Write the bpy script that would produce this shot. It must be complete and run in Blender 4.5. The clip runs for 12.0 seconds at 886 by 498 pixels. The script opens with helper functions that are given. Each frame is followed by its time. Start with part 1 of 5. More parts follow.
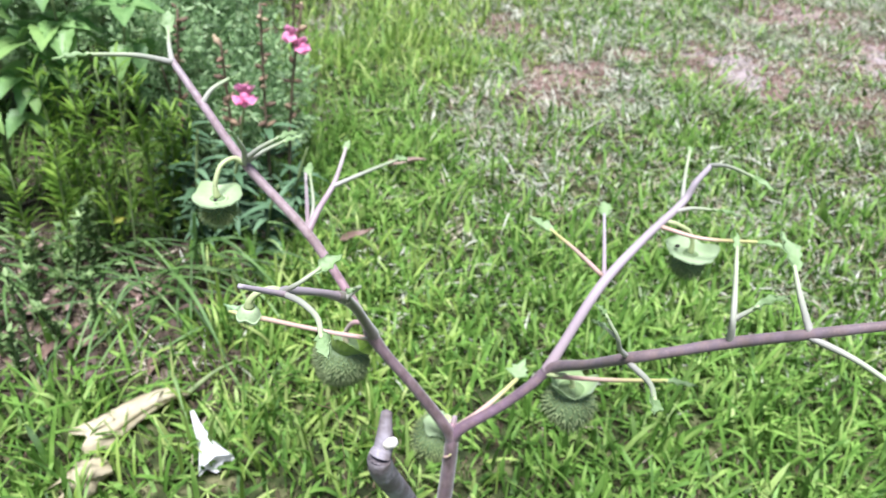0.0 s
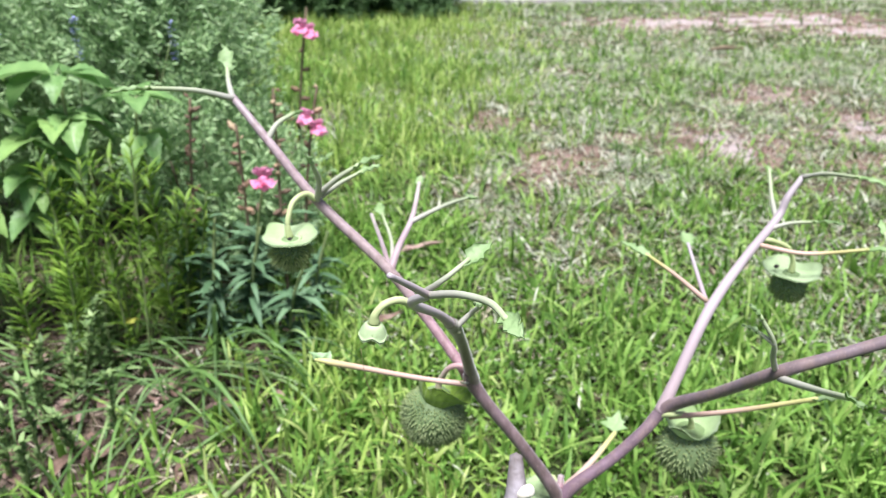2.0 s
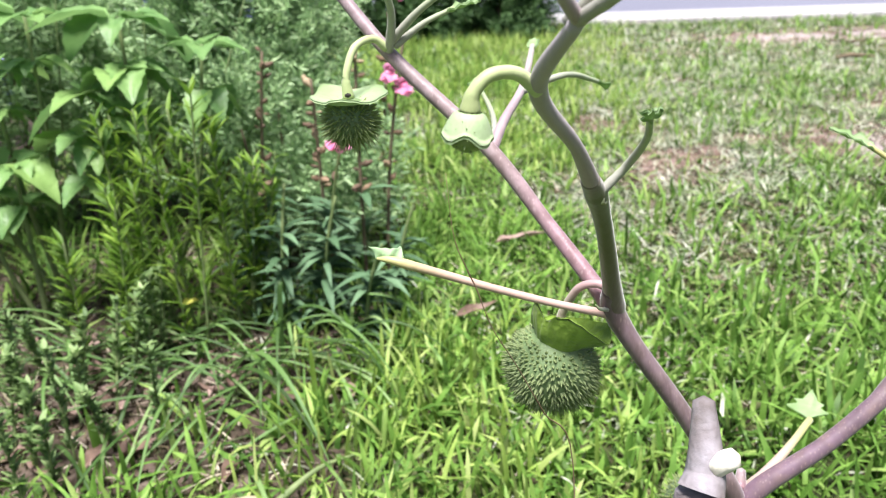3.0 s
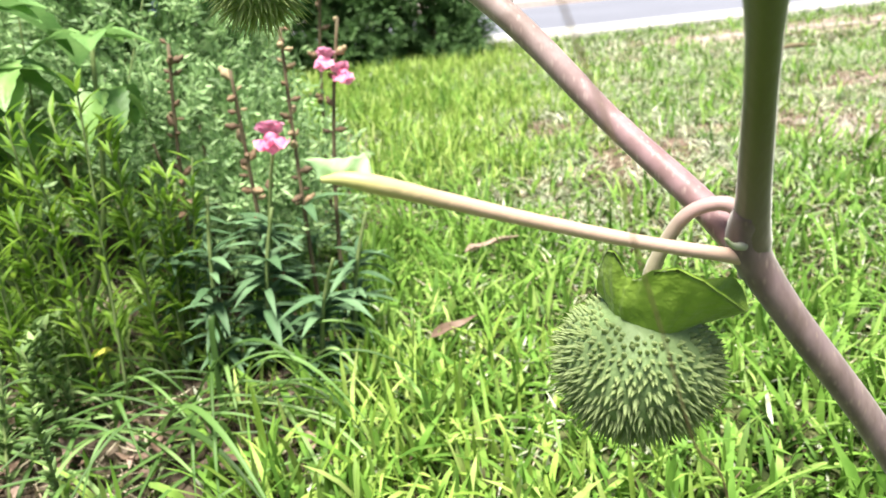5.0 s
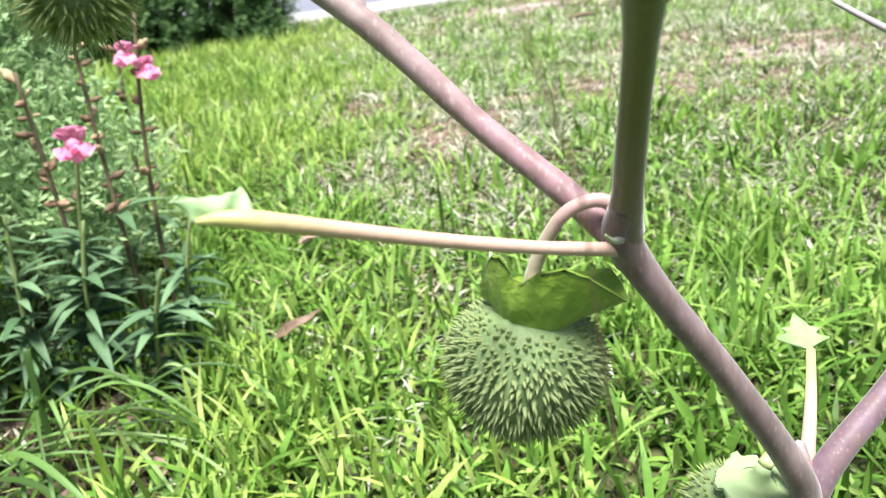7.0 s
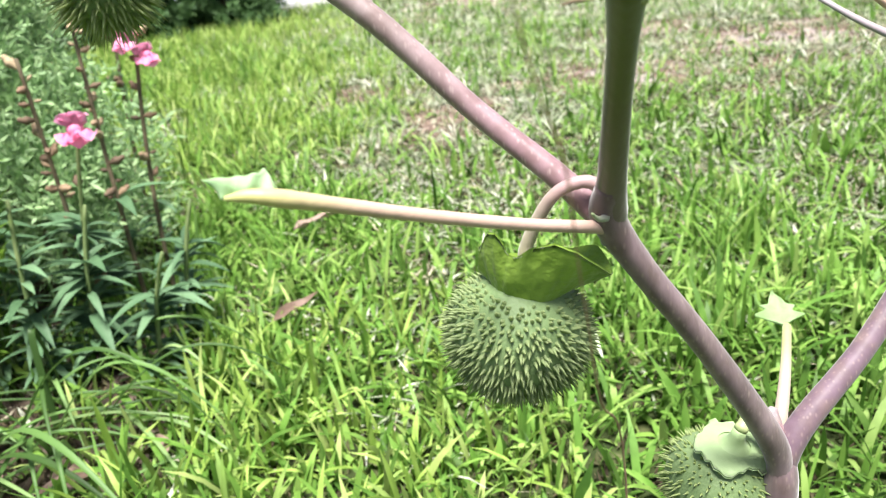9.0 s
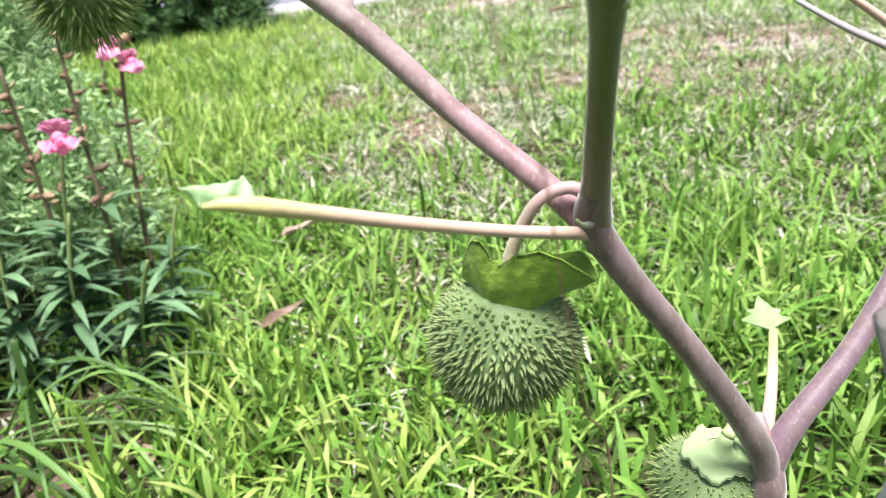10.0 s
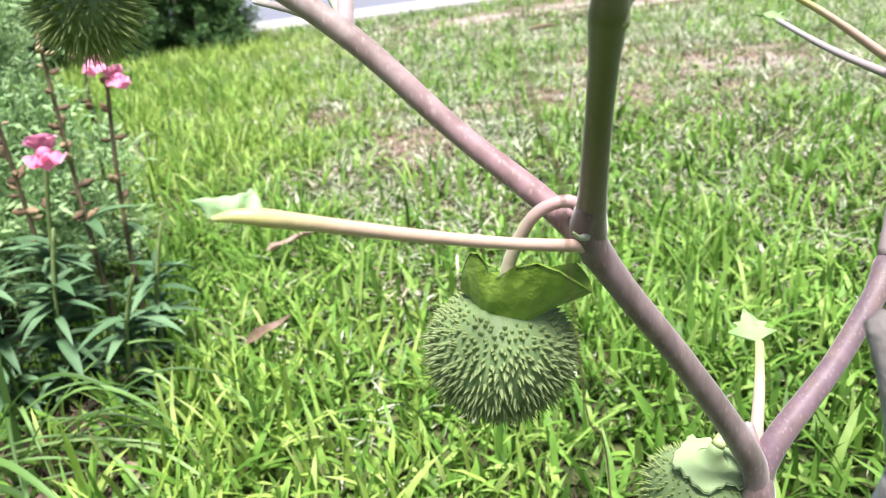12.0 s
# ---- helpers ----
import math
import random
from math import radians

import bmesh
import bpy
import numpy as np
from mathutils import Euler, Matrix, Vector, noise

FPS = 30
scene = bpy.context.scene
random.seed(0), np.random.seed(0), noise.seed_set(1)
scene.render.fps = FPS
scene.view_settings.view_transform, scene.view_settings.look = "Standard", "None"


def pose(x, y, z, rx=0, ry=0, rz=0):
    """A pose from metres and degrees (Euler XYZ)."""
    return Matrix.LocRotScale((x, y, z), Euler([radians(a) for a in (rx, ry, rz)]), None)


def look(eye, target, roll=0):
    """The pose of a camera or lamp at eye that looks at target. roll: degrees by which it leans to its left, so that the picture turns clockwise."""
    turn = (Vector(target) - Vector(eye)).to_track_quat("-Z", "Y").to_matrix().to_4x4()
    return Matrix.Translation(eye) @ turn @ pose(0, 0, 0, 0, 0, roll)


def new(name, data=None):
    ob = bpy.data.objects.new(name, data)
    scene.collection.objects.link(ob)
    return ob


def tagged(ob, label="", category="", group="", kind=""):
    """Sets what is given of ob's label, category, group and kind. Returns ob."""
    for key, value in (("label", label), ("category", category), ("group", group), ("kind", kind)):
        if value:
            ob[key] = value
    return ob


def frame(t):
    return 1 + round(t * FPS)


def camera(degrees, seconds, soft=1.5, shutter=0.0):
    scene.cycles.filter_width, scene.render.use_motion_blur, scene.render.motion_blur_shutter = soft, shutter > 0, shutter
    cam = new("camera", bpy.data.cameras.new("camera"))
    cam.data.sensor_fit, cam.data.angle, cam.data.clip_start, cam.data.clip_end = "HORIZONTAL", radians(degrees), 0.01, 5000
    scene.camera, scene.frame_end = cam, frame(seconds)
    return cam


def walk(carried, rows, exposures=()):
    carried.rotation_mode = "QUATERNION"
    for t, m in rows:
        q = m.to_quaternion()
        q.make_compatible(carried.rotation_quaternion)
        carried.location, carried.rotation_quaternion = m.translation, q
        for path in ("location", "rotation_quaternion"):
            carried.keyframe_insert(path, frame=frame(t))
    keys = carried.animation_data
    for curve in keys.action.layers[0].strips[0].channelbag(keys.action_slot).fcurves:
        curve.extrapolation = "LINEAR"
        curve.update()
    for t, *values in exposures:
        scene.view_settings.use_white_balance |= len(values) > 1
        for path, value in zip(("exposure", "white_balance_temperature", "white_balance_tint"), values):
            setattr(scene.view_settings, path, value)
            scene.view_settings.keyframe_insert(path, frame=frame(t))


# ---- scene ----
cam = camera(60.5, 12.0, soft=1.0)
cam.data.dof.use_dof = True
cam.data.dof.focus_distance, cam.data.dof.aperture_fstop = 0.270, 20.5
PATH = [
    (0, (0.073, -0.009, 0.684), (0.154, 1.628, -0.462), 3.6),
    (0.5, (0.024, 0.001, 0.622), (0.149, 1.744, -0.35), 2.9),
    (1, (-0.003, 0.011, 0.586), (0.202, 1.785, -0.314), 2.3),
    (1.5, (-0.012, 0.022, 0.571), (0.215, 1.805, -0.306), 1.5),
    (2, (-0.01, 0.01, 0.599), (0.147, 1.803, -0.272), 0.2),
    (2.5, (-0.022, 0.033, 0.551), (0.003, 1.851, -0.282), -0.6),
    (2.7, (-0.017, 0.068, 0.509), (-0.051, 1.899, -0.295), -0.7),
    (4.3, (-0.014, 0.249, 0.373), (-0.167, 2.135, -0.276), -5.1),
    (4.5, (-0.019, 0.25, 0.373), (-0.123, 2.138, -0.277), -5.3),
    (5, (-0.035, 0.248, 0.373), (0.022, 2.13, -0.304), -5.9),
    (5.5, (-0.042, 0.259, 0.376), (0.181, 2.114, -0.339), -6.3),
    (6, (-0.049, 0.262, 0.378), (0.313, 2.083, -0.366), -6.6),
    (6.5, (-0.046, 0.266, 0.373), (0.405, 2.058, -0.392), -6.8),
    (7, (-0.047, 0.261, 0.381), (0.451, 2.035, -0.397), -6.9),
    (7.5, (-0.054, 0.255, 0.383), (0.454, 2.021, -0.405), -6.8),
    (9.5, (-0.054, 0.245, 0.386), (0.461, 1.998, -0.428), -6.6),
    (10, (-0.052, 0.247, 0.385), (0.488, 1.998, -0.416), -6.6),
    (10.5, (-0.054, 0.247, 0.385), (0.507, 1.997, -0.402), -6.7),
    (11, (-0.055, 0.246, 0.389), (0.519, 1.996, -0.39), -6.6),
    (11.5, (-0.058, 0.245, 0.387), (0.526, 1.995, -0.386), -6.4),
    (12, (-0.058, 0.245, 0.386), (0.538, 1.994, -0.381), -6.0),
]
walk(cam, [(t, look(eye, target, roll)) for t, eye, target, roll in PATH],
     exposures=[(0.0, 1.10, 5800, 19), (1.0, 1.09, 6000, 17), (2.7, 1.18, 6150, 18), (4.3, 1.63, 6950, 6), (5.5, 1.63, 6900, 6), (6.5, 1.51, 6500, 10), (12.0, 1.44, 6450, 11)])


# ---------------------------------------------------------------- light
world = bpy.data.worlds.new("sky")
scene.world = world
world.use_nodes = True
wn = world.node_tree.nodes
sky = wn.new("ShaderNodeTexSky")
sky.sky_type = "NISHITA"
sky.sun_disc = False
SUN_ELEV, SUN_ROT = radians(76), radians(190)
sky.sun_elevation, sky.sun_rotation = SUN_ELEV, SUN_ROT
sky.air_density, sky.dust_density, sky.ozone_density = 1.0, 4.0, 1.0
wn["Background"].inputs["Strength"].default_value = 0.06
world.node_tree.links.new(sky.outputs[0], wn["Background"].inputs["Color"])
sun = new("sun", bpy.data.lights.new("sun", "SUN"))
sun.data.energy, sun.data.angle, sun.data.color = 4.2, radians(22), (1.0, 0.98, 0.95)
sun.matrix_world = look((0, 0, 6), (0 - 6 / math.tan(SUN_ELEV) * math.sin(SUN_ROT), 0 - 6 / math.tan(SUN_ELEV) * math.cos(SUN_ROT), 0))


# ---------------------------------------------------------------- materials
def material(name, stops, scale=40.0, rough=0.6, detail=5.0, bump=0.2, bump_scale=None, stretch=(1, 1, 1), translucent=0.0,
             random_mix=0.0, random_cols=None, island=False, sheen=0.0, along=None, along_mix=0.45, spec=0.3, big=0.0, big_col=None, big_scale=3.0, speck=None):
    """A node material: noise over colour stops, variation by object or by island, a pigment gradient along a tube, small round specks, fine relief."""
    m = bpy.data.materials.new(name)
    m.use_nodes = True
    nt, nodes, links = m.node_tree, m.node_tree.nodes, m.node_tree.links
    bsdf = nodes["Principled BSDF"]
    co = nodes.new("ShaderNodeTexCoord")
    mp = nodes.new("ShaderNodeMapping")
    mp.inputs["Scale"].default_value = stretch
    links.new(co.outputs["Object"], mp.inputs["Vector"])
    nz = nodes.new("ShaderNodeTexNoise")
    nz.inputs["Scale"].default_value, nz.inputs["Detail"].default_value = scale, detail
    links.new(mp.outputs[0], nz.inputs["Vector"])
    ramp = nodes.new("ShaderNodeValToRGB")
    els = ramp.color_ramp.elements
    while len(els) < len(stops):
        els.new(0.5)
    for e, (p, c) in zip(els, stops):
        e.position, e.color = p, (*c, 1)
    links.new(nz.outputs["Fac"], ramp.inputs["Fac"])
    col = ramp.outputs["Color"]

    def mix(a, b, fac, mode="MIX"):
        n = nodes.new("ShaderNodeMix")
        n.data_type, n.blend_type = "RGBA", mode
        for sock, val in ((n.inputs[6], a), (n.inputs[7], b)):
            if isinstance(val, tuple):
                sock.default_value = (*val, 1)
            else:
                links.new(val, sock)
        if isinstance(fac, float):
            n.inputs[0].default_value = fac
        else:
            links.new(fac, n.inputs[0])
        return n.outputs[2]

    if along:
        at = nodes.new("ShaderNodeAttribute")
        at.attribute_name = "along"
        r2 = nodes.new("ShaderNodeValToRGB")
        e2 = r2.color_ramp.elements
        while len(e2) < len(along):
            e2.new(0.5)
        for e, (p, c) in zip(e2, along):
            e.position, e.color = p, (*c, 1)
        links.new(at.outputs["Fac"], r2.inputs["Fac"])
        col = mix(r2.outputs["Color"], col, along_mix)
    if random_cols:
        if island:
            g = nodes.new("ShaderNodeNewGeometry")
            rnd = g.outputs["Random Per Island"]
        else:
            g = nodes.new("ShaderNodeObjectInfo")
            rnd = g.outputs["Random"]
        r3 = nodes.new("ShaderNodeValToRGB")
        e3 = r3.color_ramp.elements
        while len(e3) < len(random_cols):
            e3.new(0.5)
        for i, (e, c) in enumerate(zip(e3, random_cols)):
            e.position, e.color = i / max(1, len(random_cols) - 1), (*c, 1)
        links.new(rnd, r3.inputs["Fac"])
        col = mix(col, r3.outputs["Color"], random_mix)
    if big:
        n2 = nodes.new("ShaderNodeTexNoise")
        n2.inputs["Scale"].default_value, n2.inputs["Detail"].default_value = big_scale, 3
        links.new(co.outputs["Object"], n2.inputs["Vector"])
        rr = nodes.new("ShaderNodeMapRange")
        rr.inputs[1].default_value, rr.inputs[2].default_value, rr.inputs[4].default_value = 0.42, 0.68, big
        links.new(n2.outputs["Fac"], rr.inputs[0])
        col = mix(col, big_col, rr.outputs[0])
    if speck:
        vo = nodes.new("ShaderNodeTexVoronoi")
        vo.inputs["Scale"].default_value = 620
        links.new(mp.outputs[0], vo.inputs["Vector"])
        sr = nodes.new("ShaderNodeMapRange")
        sr.inputs[1].default_value, sr.inputs[2].default_value, sr.inputs[3].default_value, sr.inputs[4].default_value = 0.10, 0.34, 0.42, 0.0
        links.new(vo.outputs["Distance"], sr.inputs[0])
        col = mix(col, speck, sr.outputs[0])
    links.new(col, bsdf.inputs["Base Color"])
    bsdf.inputs["Roughness"].default_value = rough
    bsdf.inputs["Specular IOR Level"].default_value = spec
    if sheen:
        bsdf.inputs["Sheen Weight"].default_value = sheen
        bsdf.inputs["Sheen Roughness"].default_value = 0.4
    if bump:
        b = nodes.new("ShaderNodeBump")
        nb = nodes.new("ShaderNodeTexNoise")
        nb.inputs["Scale"].default_value, nb.inputs["Detail"].default_value = bump_scale or scale * 3, 4
        links.new(mp.outputs[0], nb.inputs["Vector"])
        b.inputs["Strength"].default_value, b.inputs["Distance"].default_value = bump, 0.002
        links.new(nb.outputs["Fac"], b.inputs["Height"])
        links.new(b.outputs["Normal"], bsdf.inputs["Normal"])
    if translucent:
        tr = nodes.new("ShaderNodeBsdfTranslucent")
        links.new(col, tr.inputs["Color"])
        ms = nodes.new("ShaderNodeMixShader")
        ms.inputs[0].default_value = translucent
        links.new(bsdf.outputs[0], ms.inputs[1])
        links.new(tr.outputs[0], ms.inputs[2])
        links.new(ms.outputs[0], nodes["Material Output"].inputs["Surface"])
    return m


GRASS = material("grass_blade", [(0.36, (0.030, 0.075, 0.012)), (0.5, (0.140, 0.275, 0.045)), (0.66, (0.33, 0.49, 0.12))], 55, 0.5, 3, translucent=0.3, bump=0.1, stretch=(1, 1, 0.3), spec=0.22,
                 random_mix=0.62, random_cols=[(0.016, 0.045, 0.010), (0.075, 0.17, 0.026), (0.155, 0.32, 0.052), (0.255, 0.435, 0.08), (0.42, 0.53, 0.17)], island=True,
                 big=0.35, big_col=(0.09, 0.20, 0.022), big_scale=5.0)
FADED = material("faded_grass_blade", [(0.38, (0.03, 0.038, 0.022)), (0.5, (0.33, 0.37, 0.24)), (0.62, (0.74, 0.75, 0.62))], 50, 0.5, 3, translucent=0.25, bump=0.1, stretch=(1, 1, 0.3), spec=0.35,
                 random_mix=0.6, random_cols=[(0.02, 0.028, 0.014), (0.14, 0.19, 0.08), (0.36, 0.42, 0.25), (0.62, 0.64, 0.48), (0.82, 0.80, 0.70)], island=True,
                 big=0.4, big_col=(0.13, 0.24, 0.04), big_scale=3.0)
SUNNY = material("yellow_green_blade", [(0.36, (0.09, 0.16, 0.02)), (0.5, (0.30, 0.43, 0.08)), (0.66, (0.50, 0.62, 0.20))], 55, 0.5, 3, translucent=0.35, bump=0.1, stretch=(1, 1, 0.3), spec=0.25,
                 random_mix=0.6, random_cols=[(0.05, 0.10, 0.015), (0.20, 0.34, 0.05), (0.36, 0.52, 0.11), (0.58, 0.66, 0.26)], island=True)
LONG_GRASS = material("long_grass_blade", [(0.3, (0.06, 0.13, 0.025)), (0.7, (0.15, 0.26, 0.06))], 25, 0.5, translucent=0.25, bump=0.1, stretch=(1, 1, 0.3),
                      random_mix=0.75, random_cols=[(0.02, 0.05, 0.012), (0.035, 0.085, 0.02), (0.075, 0.16, 0.04), (0.15, 0.27, 0.08), (0.34, 0.46, 0.20)])
THATCH = material("brown_thatch", [(0.3, (0.035, 0.025, 0.015)), (0.7, (0.12, 0.088, 0.05))], 60, 0.85, bump=0.2,
                  random_mix=0.6, random_cols=[(0.03, 0.022, 0.014), (0.09, 0.07, 0.035), (0.06, 0.09, 0.025), (0.24, 0.18, 0.11)], island=True)
STRAW = material("dry_grass", [(0.38, (0.16, 0.12, 0.08)), (0.62, (0.56, 0.50, 0.36))], 60, 0.7, translucent=0.2, bump=0.1,
                 random_mix=0.6, random_cols=[(0.22, 0.14, 0.09), (0.46, 0.40, 0.29), (0.66, 0.60, 0.46), (0.38, 0.38, 0.20)], island=True)
SOIL = material("lawn_soil", [(0.36, (0.022, 0.017, 0.011)), (0.5, (0.10, 0.07, 0.05)), (0.66, (0.25, 0.195, 0.16))], 48, 0.95, 8, bump=0.8, bump_scale=90,
                along=[(0.0, (0.045, 0.036, 0.022)), (0.3, (0.08, 0.058, 0.042)), (0.6, (0.17, 0.105, 0.08)), (0.85, (0.26, 0.175, 0.145)), (1.0, (0.46, 0.405, 0.385))])
STEM = material("purple_stem_bark", [(0.35, (0.090, 0.061, 0.056)), (0.5, (0.142, 0.098, 0.094)), (0.65, (0.215, 0.154, 0.155))], 150, 0.5, bump=0.10, bump_scale=420, sheen=0.45, stretch=(1, 1, 0.35),
                big=0.5, big_col=(0.185, 0.125, 0.150), big_scale=110, speck=(0.30, 0.23, 0.19))
OLIVEGREEN = material("purple_to_olive_bark", [(0.35, (0.05, 0.055, 0.012)), (0.65, (0.12, 0.118, 0.04))], 30, 0.4, bump=0.10, bump_scale=420, sheen=0.45, spec=0.4, stretch=(1, 1, 0.3),
                      along=[(0.0, (0.14, 0.098, 0.094)), (0.25, (0.15, 0.105, 0.095)), (0.40, (0.105, 0.088, 0.045)), (0.52, (0.078, 0.084, 0.016)), (0.85, (0.068, 0.082, 0.012)), (1.0, (0.20, 0.15, 0.14))], along_mix=0.3)
PINKSTEM = material("lilac_stem_bark", [(0.35, (0.20, 0.122, 0.130)), (0.65, (0.36, 0.24, 0.262))], 170, 0.42, bump=0.10, bump_scale=420, sheen=0.4, stretch=(1, 1, 0.35),
                    along=[(0.0, (0.235, 0.132, 0.140)), (0.3, (0.27, 0.165, 0.178)), (0.52, (0.32, 0.29, 0.255)), (0.75, (0.28, 0.24, 0.24)), (1.0, (0.33, 0.325, 0.315))],
                    big=0.45, big_col=(0.15, 0.092, 0.082), big_scale=190, speck=(0.46, 0.36, 0.34))
LILAC = material("pale_lilac_bark", [(0.35, (0.25, 0.20, 0.20)), (0.65, (0.40, 0.345, 0.36))], 18, 0.5, bump=0.06, bump_scale=500, sheen=0.15,
                 along=[(0.0, (0.30, 0.22, 0.22)), (0.4, (0.33, 0.28, 0.29)), (1.0, (0.36, 0.34, 0.35))])
ROSE_TWIG = material("rosy_twig_bark", [(0.35, (0.25, 0.17, 0.18)), (0.65, (0.40, 0.31, 0.32))], 60, 0.5, bump=0.1, bump_scale=400, sheen=0.3,
                     along=[(0.0, (0.28, 0.205, 0.205)), (0.5, (0.34, 0.29, 0.295)), (1.0, (0.36, 0.37, 0.28))])
VIOLET = material("violet_grey_bark", [(0.35, (0.085, 0.056, 0.068)), (0.65, (0.185, 0.125, 0.158))], 150, 0.52, bump=0.10, bump_scale=420, sheen=0.25, stretch=(1, 1, 0.35),
                  along=[(0.0, (0.125, 0.088, 0.088)), (0.15, (0.155, 0.098, 0.125)), (0.35, (0.15, 0.105, 0.12)), (0.55, (0.165, 0.135, 0.130)), (1.0, (0.19, 0.165, 0.155))],
                  big=0.45, big_col=(0.22, 0.155, 0.12), big_scale=110, speck=(0.30, 0.22, 0.20))
TWIG = material("pale_green_twig", [(0.35, (0.23, 0.25, 0.16)), (0.65, (0.37, 0.39, 0.28))], 40, 0.5, bump=0.15, bump_scale=300, sheen=0.1,
                along=[(0.0, (0.34, 0.31, 0.31)), (0.4, (0.35, 0.37, 0.29)), (1.0, (0.33, 0.44, 0.18))])
PETIOLE = material("pink_green_petiole", [(0.35, (0.41, 0.29, 0.21)), (0.65, (0.55, 0.40, 0.32))], 30, 0.45, bump=0.12, bump_scale=300, sheen=0.2,
                   along=[(0.0, (0.36, 0.25, 0.16)), (0.2, (0.50, 0.33, 0.29)), (0.55, (0.52, 0.37, 0.27)), (0.76, (0.46, 0.49, 0.11)), (1.0, (0.42, 0.55, 0.09))])
PEDICEL = material("pale_pedicel", [(0.35, (0.30, 0.20, 0.19)), (0.65, (0.44, 0.31, 0.30))], 40, 0.45, bump=0.12, bump_scale=300, sheen=0.4,
                   along=[(0.0, (0.33, 0.20, 0.20)), (0.45, (0.44, 0.29, 0.28)), (0.7, (0.46, 0.44, 0.27)), (1.0, (0.42, 0.50, 0.22))])
PALE_STALK = material("pale_green_stalk", [(0.35, (0.32, 0.38, 0.16)), (0.65, (0.45, 0.52, 0.26))], 40, 0.5, bump=0.12, bump_scale=300, sheen=0.1)
CALYX = material("green_calyx", [(0.35, (0.12, 0.225, 0.018)), (0.65, (0.27, 0.41, 0.065))], 70, 0.36, translucent=0.15, bump=0.5, bump_scale=260, sheen=0.15,
                 big=0.25, big_col=(0.30, 0.40, 0.09), big_scale=60)
PALE_CALYX = material("pale_calyx", [(0.35, (0.28, 0.40, 0.17)), (0.65, (0.43, 0.56, 0.30))], 35, 0.5, translucent=0.25, bump=0.3, bump_scale=220, sheen=0.2)
FRUIT = material("green_capsule_skin", [(0.35, (0.115, 0.175, 0.068)), (0.65, (0.18, 0.255, 0.11))], 70, 0.55, bump=0.3, bump_scale=400, sheen=0.08)
SPINE = material("green_spine", [(0.35, (0.27, 0.36, 0.15)), (0.65, (0.37, 0.45, 0.22))], 90, 0.45, bump=0.0, translucent=0.5,
                 along=[(0.0, (0.24, 0.33, 0.135)), (0.4, (0.33, 0.42, 0.185)), (1.0, (0.48, 0.54, 0.26))])
SCAR = material("corky_leaf_scar", [(0.4, (0.22, 0.24, 0.09)), (0.5, (0.42, 0.44, 0.24)), (0.62, (0.60, 0.60, 0.42))], 900, 0.8, bump=0.5, bump_scale=1200)
PALE_SPINE = material("pale_green_spine", [(0.35, (0.30, 0.40, 0.14)), (0.65, (0.44, 0.52, 0.24))], 90, 0.45, bump=0.0, translucent=0.5,
                      along=[(0.0, (0.17, 0.25, 0.07)), (0.4, (0.38, 0.47, 0.18)), (1.0, (0.66, 0.70, 0.38))])
YOUNG = material("young_pod_skin", [(0.35, (0.16, 0.24, 0.07)), (0.65, (0.27, 0.35, 0.12))], 90, 0.55, bump=0.2, bump_scale=300, big=0.5, big_col=(0.34, 0.26, 0.12), big_scale=120)
REMNANT = material("chewed_leaf", [(0.35, (0.34, 0.54, 0.25)), (0.65, (0.52, 0.70, 0.42))], 45, 0.5, translucent=0.4, bump=0.4, bump_scale=160)
SCRAP = material("ragged_leaf_scrap", [(0.35, (0.24, 0.38, 0.14)), (0.65, (0.39, 0.54, 0.27))], 60, 0.5, translucent=0.4, bump=0.4, bump_scale=160)
WOOD = material("grey_cut_wood", [(0.3, (0.13, 0.11, 0.10)), (0.55, (0.30, 0.28, 0.29)), (0.75, (0.58, 0.58, 0.62))], 60, 0.85, 8, bump=0.7, bump_scale=150,
                big=0.6, big_col=(0.12, 0.09, 0.08), big_scale=55)
PITH = material("pale_cut_face", [(0.4, (0.60, 0.57, 0.45)), (0.7, (0.78, 0.76, 0.66))], 90, 0.8, bump=0.3)
PETAL = material("pink_petal", [(0.3, (0.93, 0.30, 0.54)), (0.7, (0.98, 0.56, 0.75))], 60, 0.5, translucent=0.5, bump=0.15,
                 random_mix=0.35, random_cols=[(0.86, 0.26, 0.50), (0.96, 0.62, 0.78)])
CAPSULE = material("brown_seed_capsule", [(0.3, (0.14, 0.10, 0.065)), (0.7, (0.34, 0.25, 0.16))], 80, 0.8, bump=0.4,
                   random_mix=0.7, random_cols=[(0.05, 0.032, 0.022), (0.14, 0.085, 0.055), (0.24, 0.15, 0.09), (0.42, 0.33, 0.20)])
DARK_LEAF = material("blue_green_leaf", [(0.3, (0.04, 0.09, 0.036)), (0.7, (0.10, 0.19, 0.085))], 50, 0.6, translucent=0.15, bump=0.2,
                     random_mix=0.5, random_cols=[(0.03, 0.07, 0.03), (0.09, 0.175, 0.085), (0.21, 0.34, 0.185)], spec=0.3)
SAGE_LEAF = material("broad_green_leaf", [(0.3, (0.10, 0.23, 0.06)), (0.7, (0.25, 0.42, 0.13))], 30, 0.35, translucent=0.35, bump=0.5, bump_scale=130,
                     random_mix=0.4, random_cols=[(0.09, 0.20, 0.08), (0.20, 0.36, 0.13), (0.38, 0.56, 0.17)])
LIME_LEAF = material("yellow_green_leaf", [(0.3, (0.10, 0.215, 0.022)), (0.7, (0.26, 0.43, 0.055))], 40, 0.5, translucent=0.4, bump=0.2,
                     random_mix=0.55, random_cols=[(0.06, 0.14, 0.018), (0.17, 0.31, 0.04), (0.33, 0.47, 0.07)], island=True)
